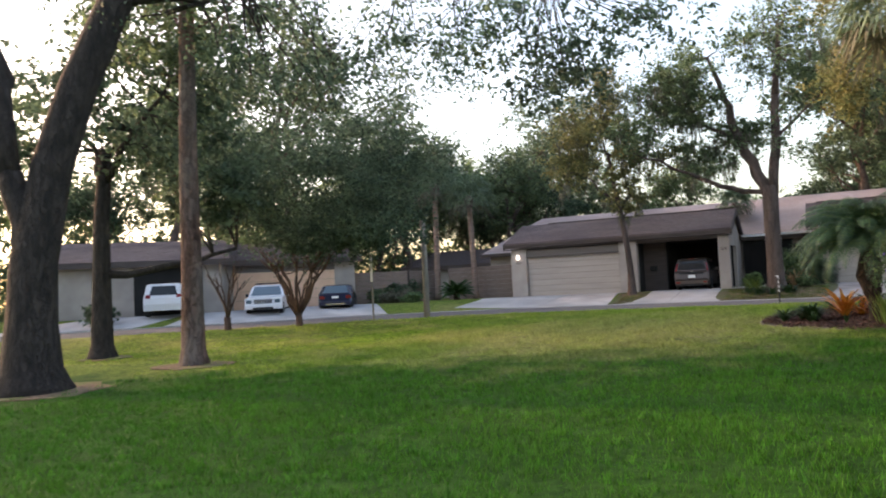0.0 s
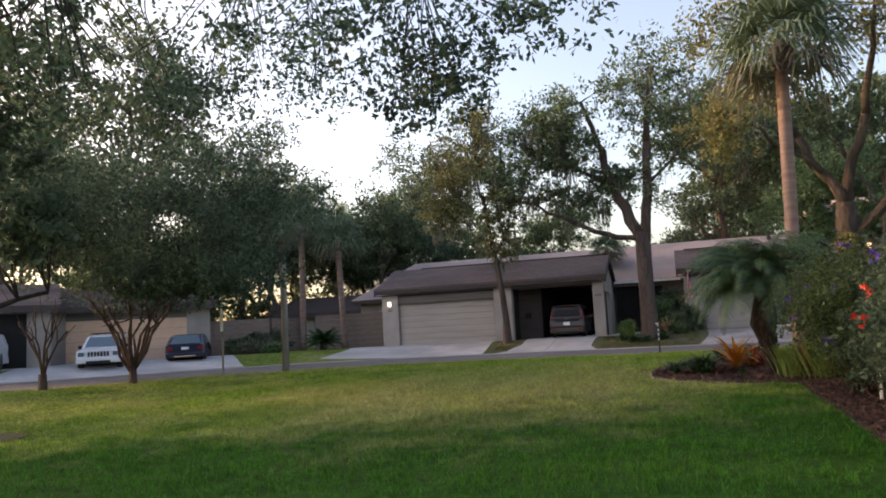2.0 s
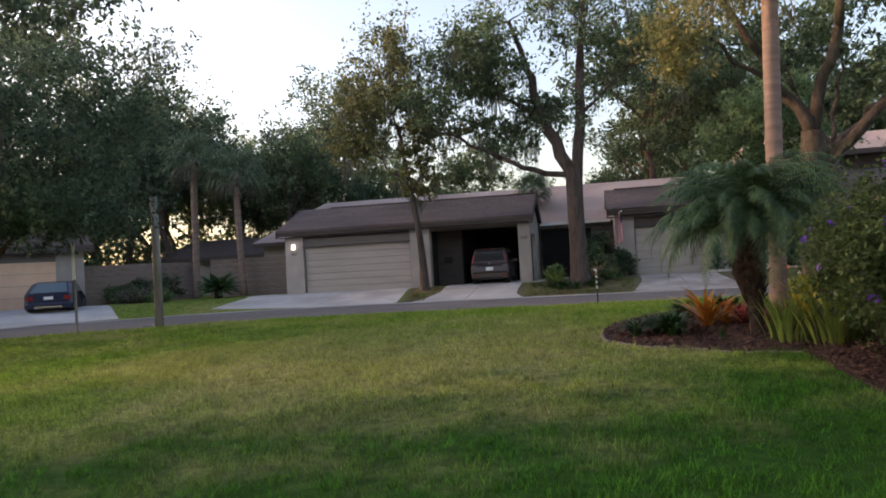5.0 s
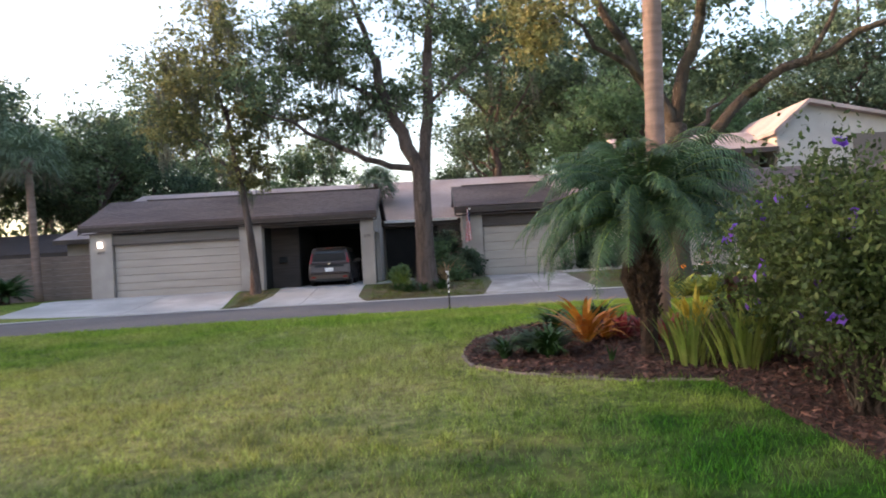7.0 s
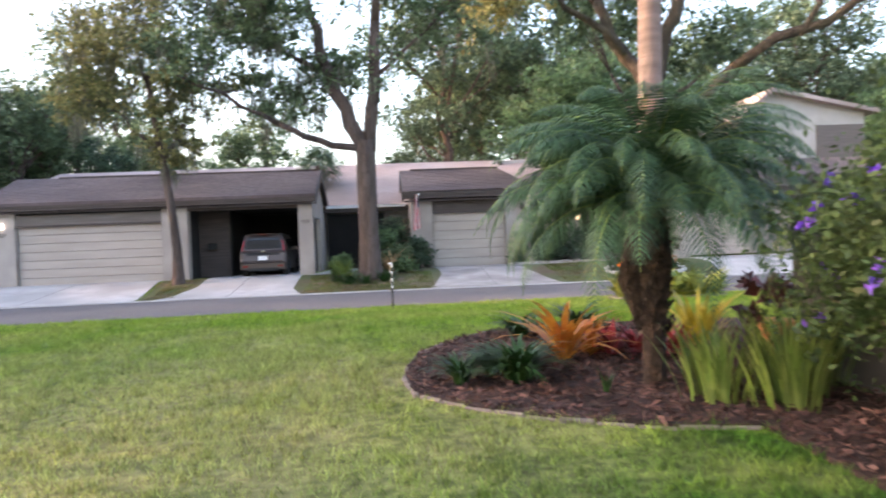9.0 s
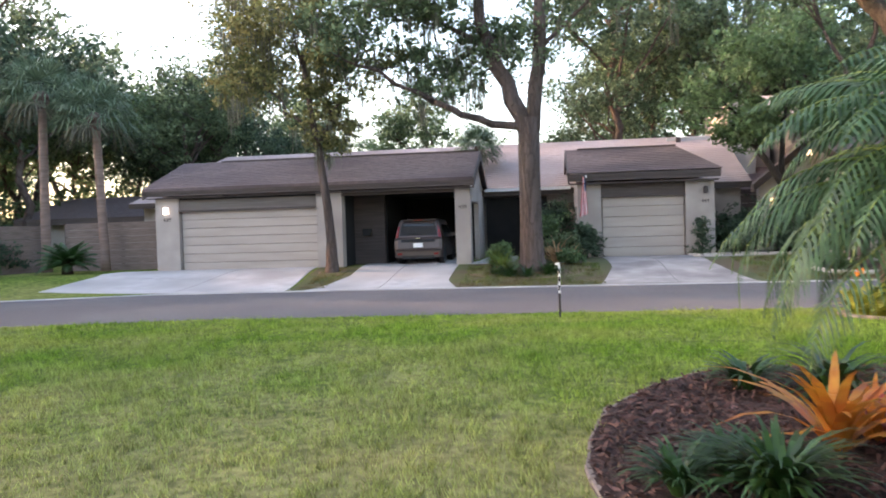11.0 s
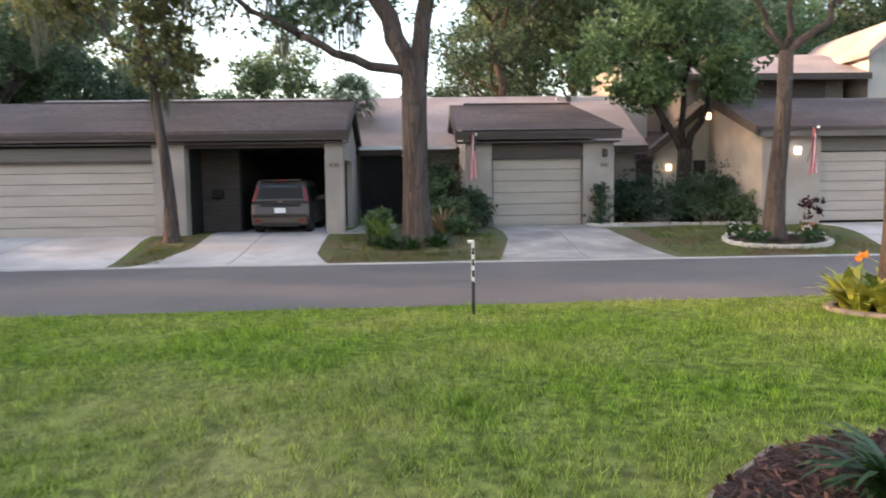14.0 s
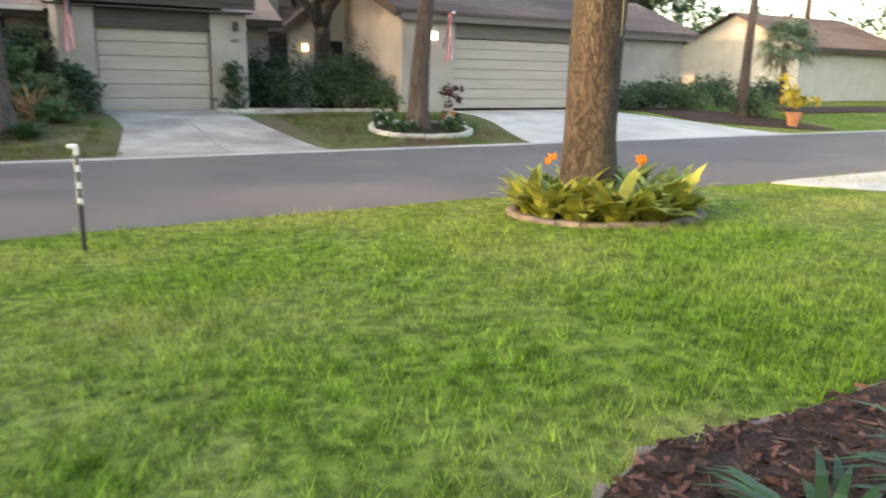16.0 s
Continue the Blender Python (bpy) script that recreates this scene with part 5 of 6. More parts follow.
def crape(at, label, seed, h=2.6, crown=None, spread=1.2, stems=9, r=0.045):
    rg = np.random.default_rng(seed)
    e = thing("tree", at, label, "tree")
    geo = [tube([(0, 0, -0.1), (0.02, 0, 0.3), (0, 0, 0.75)], [0.17, 0.13, 0.12], 10)]
    for k in range(stems):
        a = 2 * math.pi * k / stems + rg.uniform(-0.3, 0.3)
        end = np.array([math.cos(a) * spread * rg.uniform(0.5, 1.1), math.sin(a) * spread * rg.uniform(0.5, 1.1), h * rg.uniform(0.9, 1.1)])
        p, q = limb((0, 0, rg.uniform(0.45, 0.75)), end, r, r * 0.45, rg, 5, sag=0.25)
        geo.append(tube(p, q, 6))
        for _ in range(2):
            s0 = np.array(p[3])
            p2, q2 = limb(s0, s0 + rg.normal(size=3) * 0.35 + (0, 0, 0.7), r * 0.5, 0.01, rg, 3)
            geo.append(tube(p2, q2, 5))
    V, Fc = merge(*geo)
    raw("trunk", V, Fc, M_CRAPE, e, smooth=True)
    if crown:
        tagged(fast("crown", leaves(rg, crown, 330, 0.085), 4, M_LEAF_DK, e), kind="stuff")
    return e


rngI = np.random.default_rng(101)
crape((-9.1, 20.9, -0.3), "many-stemmed crape myrtle with a broad dark crown", 102, 3.0, blob_crown(rngI, (0.2, 0.6, 5.3), (5.4, 3.8, 3.0), 130, 0.85) + blob_crown(rngI, (1.6, 0.4, 3.5), (4.4, 2.4, 0.7), 34, 0.6), 1.7, 15, 0.05)
crape((-11.0, 19.2, -0.35), "bare many-stemmed crape myrtle on the lawn edge", 103, 2.2, None, 0.8, 7, 0.04)


# ---- palms ----
def frond(rg, base, az, up, length, leaflet, n, curve=1.0, width=0.02):
    """Corners of the leaflets, and the rib, of an arching feather leaf."""
    out, rib = [], []
    p, el, ds = np.array(base, float), up, length / n
    hd = np.array([math.cos(az), math.sin(az), 0.0])
    sd = np.array([-hd[1], hd[0], 0.0])
    for k in range(n + 1):
        t = k / n
        rib.append(tuple(p))
        dirv = hd * math.cos(el) + np.array([0, 0, 1]) * math.sin(el)
        if k > 2:
            L = leaflet * math.sin(math.pi * min(1, 0.18 + t * 0.85)) ** 0.7
            for s in (-1, 1):
                d = sd * s * 0.85 + dirv * 0.55 + np.array([0, 0, -0.15 - 0.3 * t]) + rg.normal(size=3) * 0.045
                d /= np.linalg.norm(d)
                mid = p + d * L * 0.5
                tip = mid + (d + np.array([0, 0, -0.5])) * L * 0.45
                w = dirv * width
                out.append([p - w * 0.6, p + w * 0.6, mid + w * 0.6, mid - w * 0.6])
                out.append([mid - w * 0.6, mid + w * 0.6, tip + w * 0.08, tip - w * 0.08])
        p = p + dirv * ds
        el -= curve * (0.35 + 1.1 * t) / n * 1.7
    return out, rib


def date_palm(at, label, seed, h, nf, length, leaf=0.26, rib_n=44, mt=None, droop=0.95):
    rg = np.random.default_rng(seed)
    e = thing("palm", at, label, "palm tree")
    pts = [(0, 0, -0.1), (0, 0, 0.1), (0.0, 0, h * 0.35), (0.03, 0, h * 0.7), (0.02, 0, h)]
    geo = [tube(pts, [0.14, 0.105, 0.11, 0.17, 0.12], 12, 0.1, random.Random(seed)), tube([(-0.1, 0.05, h * 0.35), (-0.18, 0.05, h * 0.6), (-0.1, 0.02, h * 0.95)], [0.05, 0.12, 0.07], 10, 0.1, random.Random(seed))]
    for k in range(70):       # old leaf bases
        a, z = k * 2.4, h * (0.3 + 0.68 * k / 70)
        r = 0.12
        geo.append(tube([(math.cos(a) * r, math.sin(a) * r, z), (math.cos(a) * (r + 0.07), math.sin(a) * (r + 0.07), z + 0.09)], [0.028, 0.012], 5))
    V, Fc = merge(*geo)
    raw("trunk", V, Fc, M_PALM_DARK, e)
    L, ribs = [], []
    for k in range(nf):
        az = k * 2.39996 + rg.uniform(-0.2, 0.2)
        t = k / nf
        up = 1.3 - 1.05 * t + rg.uniform(-0.12, 0.12)
        o, rib = frond(rg, (0.02, 0, h - 0.02 + 0.12 * (1 - t)), az, up, length * rg.uniform(0.85, 1.08), leaf, rib_n, droop + 0.45 * rg.uniform(-0.5, 0.5), 0.015)
        L += o
        ribs.append(tube(rib[::4], [0.012 - 0.0009 * i for i in range(len(rib[::4]))], 4))
    tagged(fast("fronds", np.array(L), 4, mt or M_FROND, e), kind="stuff")
    V, Fc = merge(*ribs)
    tagged(raw("frond_ribs", V, Fc, M_IRIS, e), kind="stuff")
    return e


def fan_palm(at, label, seed, h, r, lean=(0, 0), bark=None, nf=26, size=0.9, skirt=True):
    rg = np.random.default_rng(seed)
    e = thing("palm", at, label, "palm tree")
    pts = [(lean[0] * t, lean[1] * t, h * t - (0.15 if t == 0 else 0)) for t in (0, 0.1, 0.3, 0.5, 0.7, 0.9, 1.0)]
    V, Fc = tube(pts, [r * 1.25, r, r, r * 0.97, r * 0.95, r * 0.9, r * 0.85], 14, 0.03, random.Random(seed))
    raw("trunk", V, Fc, bark or M_PALM, e, smooth=True)
    top = np.array([lean[0], lean[1], h])
    out, dead = [], []
    for k in range(nf):
        az, t = k * 2.39996, k / nf
        el = 1.2 - 1.9 * t
        hd = np.array([math.cos(az) * math.cos(el), math.sin(az) * math.cos(el), math.sin(el)])
        hub = top + hd * size * 0.75
        side = np.cross(hd, (0, 0, 1.0))
        side /= np.linalg.norm(side) + 1e-6
        upv = np.cross(side, hd)
        out.append([top - side * 0.015, top + side * 0.015, hub + side * 0.01, hub - side * 0.01])
        for j in range(26):
            a = -1.9 + 3.8 * j / 25
            d = hd * math.cos(a) + side * math.sin(a) + upv * 0.15 * rg.normal()
            L = size * (0.75 + 0.25 * math.cos(a))
            mid = hub + d * L * 0.6
            tip = mid + (d * 0.6 + np.array([0, 0, -0.75])) * L * 0.5
            nn = np.cross(d, upv)
            nn /= np.linalg.norm(nn) + 1e-6
            w = nn * 0.03
            tgt = dead if (skirt and t > 0.82) else out
            tgt.append([hub - w * 0.3, hub + w * 0.3, mid + w, mid - w])
            tgt.append([mid - w, mid + w, tip + w * 0.1, tip - w * 0.1])
    tagged(fast("fronds", np.array(out), 4, M_FAN, e), kind="stuff")
    if dead:
        tagged(fast("dead_fronds", np.array(dead), 4, M_MOSS, e, "dry brown hanging fronds"), kind="stuff")
    V, Fc = tube([tuple(top + (0, 0, -0.6)), tuple(top + (0, 0, -0.1)), tuple(top + (0, 0, 0.15))], [r * 1.2, r * 1.8, r * 0.7], 10, 0.15, random.Random(seed))
    raw("boot", V, Fc, M_PINE, e)
    return e


PYG = (9.28, 16.45, -0.1)
date_palm(PYG, "small feather palm arching over the mulch bed", 201, 1.62, 110, 1.85, 0.36, 44, droop=1.4)
fan_palm((10.15, 18.9, -0.05), "tall cabbage palm with a smooth pinkish trunk", 202, 7.2, 0.15, (0.25, 0.1), size=1.15, nf=36)
fan_palm((-13.2, 40.2, 0.3), "cabbage palm beside the grey fence", 203, 7.2, 0.18, (0.1, 0), size=1.25)
fan_palm((-10.5, 40.0, 0.3), "leaning cabbage palm beside the grey fence", 204, 6.2, 0.17, (-0.2, 0), size=1.2)
fan_palm((3.9, 46.5, 0.3), "small palm showing above the house roof", 205, 5.0, 0.12, size=0.8)
fan_palm((34.3, 38.6, 0.3), "small palm by the far driveway", 206, 2.6, 0.1, size=0.9, bark=M_BARK)


# ---- low plants ----
def strap_plant(name, at, label, category, seed, n, L, w, material, spread=0.8, group="", base_r=0.06, stiff=0.6, flower=None):
    rg = np.random.default_rng(seed)
    e = thing(name, at, label, category, group)
    out = []
    for _ in range(n):
        a = rg.uniform(0, 2 * math.pi)
        el = rg.uniform(1.5 - spread, 1.5)
        p = np.array([math.cos(a) * base_r * rg.uniform(0, 1), math.sin(a) * base_r * rg.uniform(0, 1), -0.02])
        hd, sd = np.array([math.cos(a), math.sin(a), 0]), np.array([-math.sin(a), math.cos(a), 0])
        Ln, k = L * rg.uniform(0.65, 1.1), 5
        prev = None
        for i in range(k + 1):
            t = i / k
            ww = w * math.sin(math.pi * (0.25 + 0.74 * t)) * 0.5
            cur = (p - sd * ww, p + sd * ww)
            if prev:
                out.append([prev[0], prev[1], cur[1], cur[0]])
            prev = cur
            p = p + (hd * math.cos(el) + np.array([0, 0, math.sin(el)])) * Ln / k
            el -= (1 - stiff) * 0.9
    tagged(fast("leaves", np.array(out), 4, material, e), kind="stuff")
    return e


def on(x, y, dz=0.0):
    return (x, y, ground(x, y) + dz)


BED = [(7.02, 17.4), (7.1, 16.7), (7.55, 16.1), (8.15, 15.55), (8.9, 15.15), (9.55, 15.0), (9.6, 13.6), (9.65, 11.5), (9.65, 9.0), (9.7, 6.0), (9.8, 2.0), (10.85, 2.0), (10.85, 16.7), (12.3, 17.2), (12.3, 20.0), (10.8, 20.4), (9.6, 20.4), (8.85, 20.5), (8.3, 20.3), (7.75, 19.75), (7.25, 18.9), (7.08, 18.1)]
patch("mulch_bed", BED, 0.035, M_MULCH, "garden bed covered in red-brown wood mulch", "mulch", step=0.5)


def inside(x, y, poly):
    c_, j = False, len(poly) - 1
    for i in range(len(poly)):
        (xi, yi), (xj, yj) = poly[i], poly[j]
        if (yi > y) != (yj > y) and x < (xj - xi) * (y - yi) / (yj - yi) + xi:
            c_ = not c_
        j = i
    return c_


rg = np.random.default_rng(7)
chips = []
while len(chips) < 16000:
    x, y = rg.uniform(7, 11.4), rg.uniform(6, 20.8)
    if not inside(x, y, BED):
        continue
    p = np.array([x, y, ground(x, y) + 0.035 + rg.uniform(0, 0.035)])
    a, b = rg.normal(size=3) * (1, 1, 0.35), rg.normal(size=3) * (1, 1, 0.35)
    a, b = a / np.linalg.norm(a), b / np.linalg.norm(b)
    L, W = rg.uniform(0.018, 0.05), rg.uniform(0.008, 0.02)
    chips.append([p - a * L - b * W, p + a * L - b * W * 0.6, p + a * L * 0.9 + b * W, p - a * L * 0.8 + b * W])
tagged(fast("mulch_chips", np.array(chips), 4, M_CHIP), "scattered bark chips on the bed", "mulch", kind="stuff")

# edging of the bed: a low run of stones
def edging(points, size, name, label, h=0.08, r=0.05, stone=None):
    e = thing(name, on(*points[0]), label, "edging", kind="")
    o = Vector(on(*points[0]))
    rg2 = random.Random(3)
    d, k = 0.0, 0
    pts = [Vector((x, y, 0)) for x, y in points]
    total = sum((b - a).length for a, b in zip(pts, pts[1:]))
    n = int(total / size)
    shared = [boxes((-size / 2 + 0.006, size / 2 - 0.006, -r, r, -0.05, h), bevel=0.012) for _ in range(1)]
    me = bpy.data.meshes.new("edging_stone")
    shared[0].to_mesh(me)
    shared[0].free()
    me.materials.append(stone or M_EDGE)
    for i in range(n):
        want = (i + 0.5) * total / n
        acc = 0.0
        for a, b in zip(pts, pts[1:]):
            L = (b - a).length
            if acc + L >= want:
                p = a + (b - a) * ((want - acc) / L)
                ang = math.degrees(math.atan2(b.y - a.y, b.x - a.x))
                break
            acc += L
        s = new("edging_stone", me)
        s.parent = e
        s.matrix_basis = pose(p.x - o.x, p.y - o.y, ground(p.x, p.y) - o.z + rg2.uniform(-0.01, 0.01), rg2.uniform(-3, 3), 0, ang + rg2.uniform(-3, 3))
    return e


edging(BED[:6][::-1] + [BED[-1]] + BED[-2:-8:-1], 0.3, "bed_edging", "low stone edging round the mulch bed", 0.03, 0.028)

# plants of the bed
strap_plant("strap_plant", on(7.55, 16.95, 0.05), "low deep green strap-leaved clump at the bed corner", "plant", 301, 110, 0.5, 0.03, M_STRAP, 0.5, "strap plants in the bed")
strap_plant("strap_plant", on(7.9, 17.25, 0.05), "low deep green strap-leaved clump at the bed corner", "plant", 302, 90, 0.5, 0.03, M_STRAP, 0.5, "strap plants in the bed")
strap_plant("strap_plant", on(8.1, 16.85, 0.05), "dense dark green strap-leaved clump", "plant", 303, 190, 0.7, 0.04, M_STRAP, 0.65, "strap plants in the bed", 0.1)
strap_plant("strap_plant", on(8.6, 19.55, 0.05), "dark green clump at the back of the bed", "plant", 304, 80, 0.58, 0.05, M_STRAP, 0.55, "strap plants in the bed", 0.1)
strap_plant("strap_plant", on(9.3, 19.3, 0.05), "dark green clump at the back of the bed", "plant", 316, 130, 0.75, 0.05, M_STRAP, 1.0, "strap plants in the bed", 0.1)
strap_plant("bromeliad", on(8.75, 17.75, 0.05), "orange bromeliad with arching leaves", "plant", 305, 34, 1.0, 0.08, M_ORANGE, 0.9, "bromeliads in the bed", 0.06, 0.7)
strap_plant("bromeliad", on(9.1, 18.0, 0.05), "small orange bromeliad in the mulch", "plant", 306, 22, 0.6, 0.06, M_ORANGE, 0.9, "bromeliads in the bed", 0.05, 0.7)
for i, (x, y) in enumerate([(9.35, 17.95), (9.6, 17.9), (9.8, 17.6), (10.0, 17.7), (9.3, 18.3)]):
    strap_plant("bromeliad", on(x, y, 0.05), "low deep red bromeliad rosette", "plant", 310 + i, 44, 0.46, 0.06, M_RED, 1.2, "red bromeliads in the bed", 0.05, 0.75)
strap_plant("croton", on(10.45, 18.2, 0.05), "upright yellow-leaved croton in the mulch", "plant", 320, 40, 0.75, 0.06, M_YELLOW, 0.6, "", 0.12, 0.85)
strap_plant("croton", on(10.2, 18.3, 0.05), "low yellow-green croton in the mulch", "plant", 321, 50, 0.5, 0.06, M_FROND_Y, 0.9, "", 0.12, 0.8)
strap_plant("iris", on(9.55, 15.75, 0.05), "bright green upright strap-leaved clump", "plant", 330, 80, 0.72, 0.034, M_IRIS, 0.3, "bright strap plants by the wall", 0.3, 0.88)
strap_plant("iris", on(10.0, 15.45, 0.05), "bright green upright strap-leaved clump", "plant", 331, 85, 0.85, 0.036, M_IRIS, 0.3, "bright strap plants by the wall", 0.34, 0.88)
strap_plant("iris", on(10.4, 15.9, 0.05), "bright green upright strap-leaved clump", "plant", 332, 85, 0.9, 0.038, M_IRIS, 0.3, "bright strap plants by the wall", 0.34, 0.88)
strap_plant("sprout", on(8.75, 16.2, 0.05), "small green sprout in the mulch", "plant", 333, 8, 0.28, 0.03, M_STRAP, 0.4, "", 0.03, 0.85)
pot = thing("potted_plant", on(10.9, 17.3, 0.05), "maroon-leaved plant in a terracotta pot", "potted plant")
V, Fc = tube([(0, 0, 0), (0, 0, 0.28), (0, 0, 0.285), (0, 0, 0.36)], [0.13, 0.2, 0.23, 0.23], 20)
raw("pot", V, Fc, M_POT, pot)
fol = leaves(np.random.default_rng(8), [((0, 0, 0.62), (0.32, 0.32, 0.2)), ((0.15, 0, 0.7), (0.25, 0.2, 0.16))], 60, 0.14)
tagged(fast("leaves", fol, 4, M_MAROON, pot), kind="stuff")


def bush(name, at, label, seed, size, n, r, per, leaf, material, stems=10, flowers=(), category="shrub", group="", flower_n=14, fsize=0.05):
    rg = np.random.default_rng(seed)
    e = thing(name, at, label, category, group)
    bl = blob_crown(rg, (0, 0, size[2] * 0.55), (size[0], size[1], size[2] * 0.5), n, r)
    geo = []
    for k in range(stems):
        tgt = bl[rg.integers(len(bl))][0]
        p, q = limb((rg.normal() * 0.06, rg.normal() * 0.06, -0.05), tgt, 0.022, 0.006, rg, 5, wander=0.2)
        geo.append(tube(p, q, 5))
    if geo:
        V, Fc = merge(*geo)
        raw("stem", V, Fc, M_BARK_DARK, e)
    tagged(fast("leaves", leaves(rg, bl, per, leaf), 4, material, e), kind="stuff")
    for fm in flowers:
        fl = []
        for _ in range(flower_n):
            c_, s = bl[rg.integers(len(bl))]
            d = rg.normal(size=3)
            d[2] = abs(d[2])
            d[0] -= 0.6
            d /= np.linalg.norm(d)
            fl.append((tuple(np.array(c_) + d * np.array(s) * 1.05), (fsize, fsize, fsize)))
        tagged(fast("blossom", leaves(rg, fl, 14, fsize * 0.8), 4, fm, e), kind="stuff")
    return e


bush("flowering_shrub", on(10.15, 13.3, 0.05), "tall open shrub with violet flowers against the wall", 401, (0.65, 1.5, 2.1), 60, 0.3, 420, 0.036, M_SHRUB, 26, (M_PURPLE,), flower_n=22, fsize=0.06)
bush("flowering_shrub", on(10.5, 14.6, 0.05), "tall shrub with violet flowers against the wall", 402, (0.45, 0.9, 2.0), 28, 0.3, 380, 0.038, M_SHRUB, 14, (M_PURPLE,), flower_n=14, fsize=0.06)
bush("flowering_shrub", on(10.4, 10.3, 0.05), "dense green shrub dotted with red flowers", 403, (0.6, 1.6, 2.0), 60, 0.32, 400, 0.042, M_LEAF_DK, 18, (M_REDFL,), flower_n=16, fsize=0.07)
bush("flowering_shrub", on(10.4, 7.2, 0.05), "dense green shrub dotted with red flowers", 404, (0.55, 1.4, 1.9), 44, 0.32, 380, 0.042, M_LEAF_DK, 12, (M_REDFL,), flower_n=12, fsize=0.07)
st = thing("stake", on(10.3, 12.7, 0.0), "short white garden stake with a dark cap", "stake")
part("shaft", boxes((-0.018, 0.018, -0.018, 0.018, 0, 0.5)), M_WHITE, st)
part("cap", boxes((-0.022, 0.022, -0.022, 0.022, 0.5, 0.54)), M_BLACK, st)

# house on the near side, behind the shrubs
hn = thing("house", (0, 0, 0), "house with a sunlit orange gable behind the garden wall", "house")
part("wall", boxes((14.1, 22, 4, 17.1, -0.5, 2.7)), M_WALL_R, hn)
part("gable", prism(bmesh.new(), [(4.0, 2.7), (17.1, 2.7), (10.5, 5.3)], "x", 14.12, 22), M_SIDING, hn, "sunlit orange lap siding")
for k in range(10):
    z = 2.72 + k * 0.24
    half = 6.5 * (1 - (z + 0.24 - 2.7) / 2.6)
    part("siding_board", boxes((14.05, 14.11, 10.5 - half, 10.5 + half, z, z + 0.225)), M_SIDING, hn)
part("roof", prism(bmesh.new(), [(17.7, 2.45), (10.5, 5.45), (3.4, 2.45), (3.4, 2.6), (10.5, 5.62), (17.7, 2.6)], "x", 13.75, 22), M_ROOF, hn)
gw = thing("garden_wall", (0, 0, 0), "stucco garden wall with a capped end post behind the shrubs", "wall")
# wall, cap and post use the stucco with shade in its colour
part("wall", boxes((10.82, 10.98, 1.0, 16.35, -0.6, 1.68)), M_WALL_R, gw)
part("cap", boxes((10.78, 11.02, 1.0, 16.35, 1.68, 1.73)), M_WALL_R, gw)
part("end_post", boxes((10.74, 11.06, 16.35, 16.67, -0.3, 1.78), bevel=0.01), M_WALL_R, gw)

# ring of lime plants round the big near tree
def ring(centre, r, label, n=26, h=0.1, name="tree_ring", rs=None, stone=None):
    pts = [(centre[0] + math.cos(2 * math.pi * k / n) * (rs or r), centre[1] + math.sin(2 * math.pi * k / n) * r) for k in range(n + 1)]
    return edging(pts, 0.28, name, label, h, 0.06, stone)


ring((12.75, 25.2), 1.12, "low stone ring round the lime plants", rs=1.15, h=0.05)
for k in range(26):
    a = 2 * math.pi * k / 26
    rr = 0.7 + 0.3 * (k % 2)
    strap_plant("lime_plant", on(12.75 + math.cos(a) * rr * 0.9, 25.2 + math.sin(a) * rr * 0.9, 0.02), "broad lime-green leafy plant round the tree", "plant", 500 + k, 18, 0.6 + 0.1 * (k % 3), 0.17, M_FROND_Y if k % 4 else M_IRIS, 0.8, "lime plants round the big tree", 0.12, 0.74)
for x, y in ((11.7, 25.0), (12.3, 24.2)):
    f = thing("canna_flower", on(x, y, 0.0), "orange flower on a thin stalk", "flower", "orange flowers")
    V, Fc = tube([(0, 0, 0), (0.02, 0, 0.72)], [0.008, 0.006], 5)
    raw("stalk", V, Fc, M_IRIS, f)
    tagged(fast("petals", leaves(rg, [((0.02, 0, 0.75), (0.06, 0.06, 0.05))], 16, 0.07), 4, M_ORFL, f), kind="stuff")

# ringed flower bed on the far verge
patch("mulch_ring", [(16.1 + 1.35 * math.cos(a), 36.0 + 0.95 * math.sin(a)) for a in np.linspace(0, 2 * math.pi, 20)[:-1]], 0.05, M_MULCH, "round flower bed with red mulch", "mulch")
ring((16.1, 36.0), 0.98, "pale stone ring round the slim tree", n=30, h=0.12, rs=1.4, stone=M_STUCCO_W)
edging([(12.9, 40.9), (13.6, 40.5), (15.2, 40.35), (17.2, 39.95)], 0.3, "path_edging", "pale low stone edging before the dark shrubs", 0.1, 0.05, M_STUCCO)
edging([(12.05, 40.9), (12.3, 40.3), (13.0, 40.25), (13.2, 40.9)], 0.25, "path_edging", "pale low stone edging round the clipped topiary", 0.1, 0.05, M_STUCCO_W)
for k, (x, y) in enumerate([(15.2, 35.8), (15.5, 35.5), (16.7, 35.5), (17.1, 35.8), (17.2, 36.2), (15.1, 36.3)]):
    bush("flower_clump", on(x, y, 0.05), "low grey-green clump with small pale flowers", 600 + k, (0.28, 0.25, 0.35), 5, 0.16, 60, 0.06, M_STRAP, 0, (M_FLAGWHITE,), "plant", "clumps in the ring", 5, 0.03)
e = thing("potted_plant", on(17.3, 36.6, 0.05), "maroon plant in a pot by the slim tree", "potted plant")
V, Fc = tube([(0, 0, 0), (0, 0, 0.35)], [0.16, 0.22], 16)
raw("pot", V, Fc, M_POT, e)
tagged(fast("leaves", leaves(rg, [((0, 0, 0.7), (0.26, 0.24, 0.24))], 150, 0.09), 4, M_MAROON, e), kind="stuff")

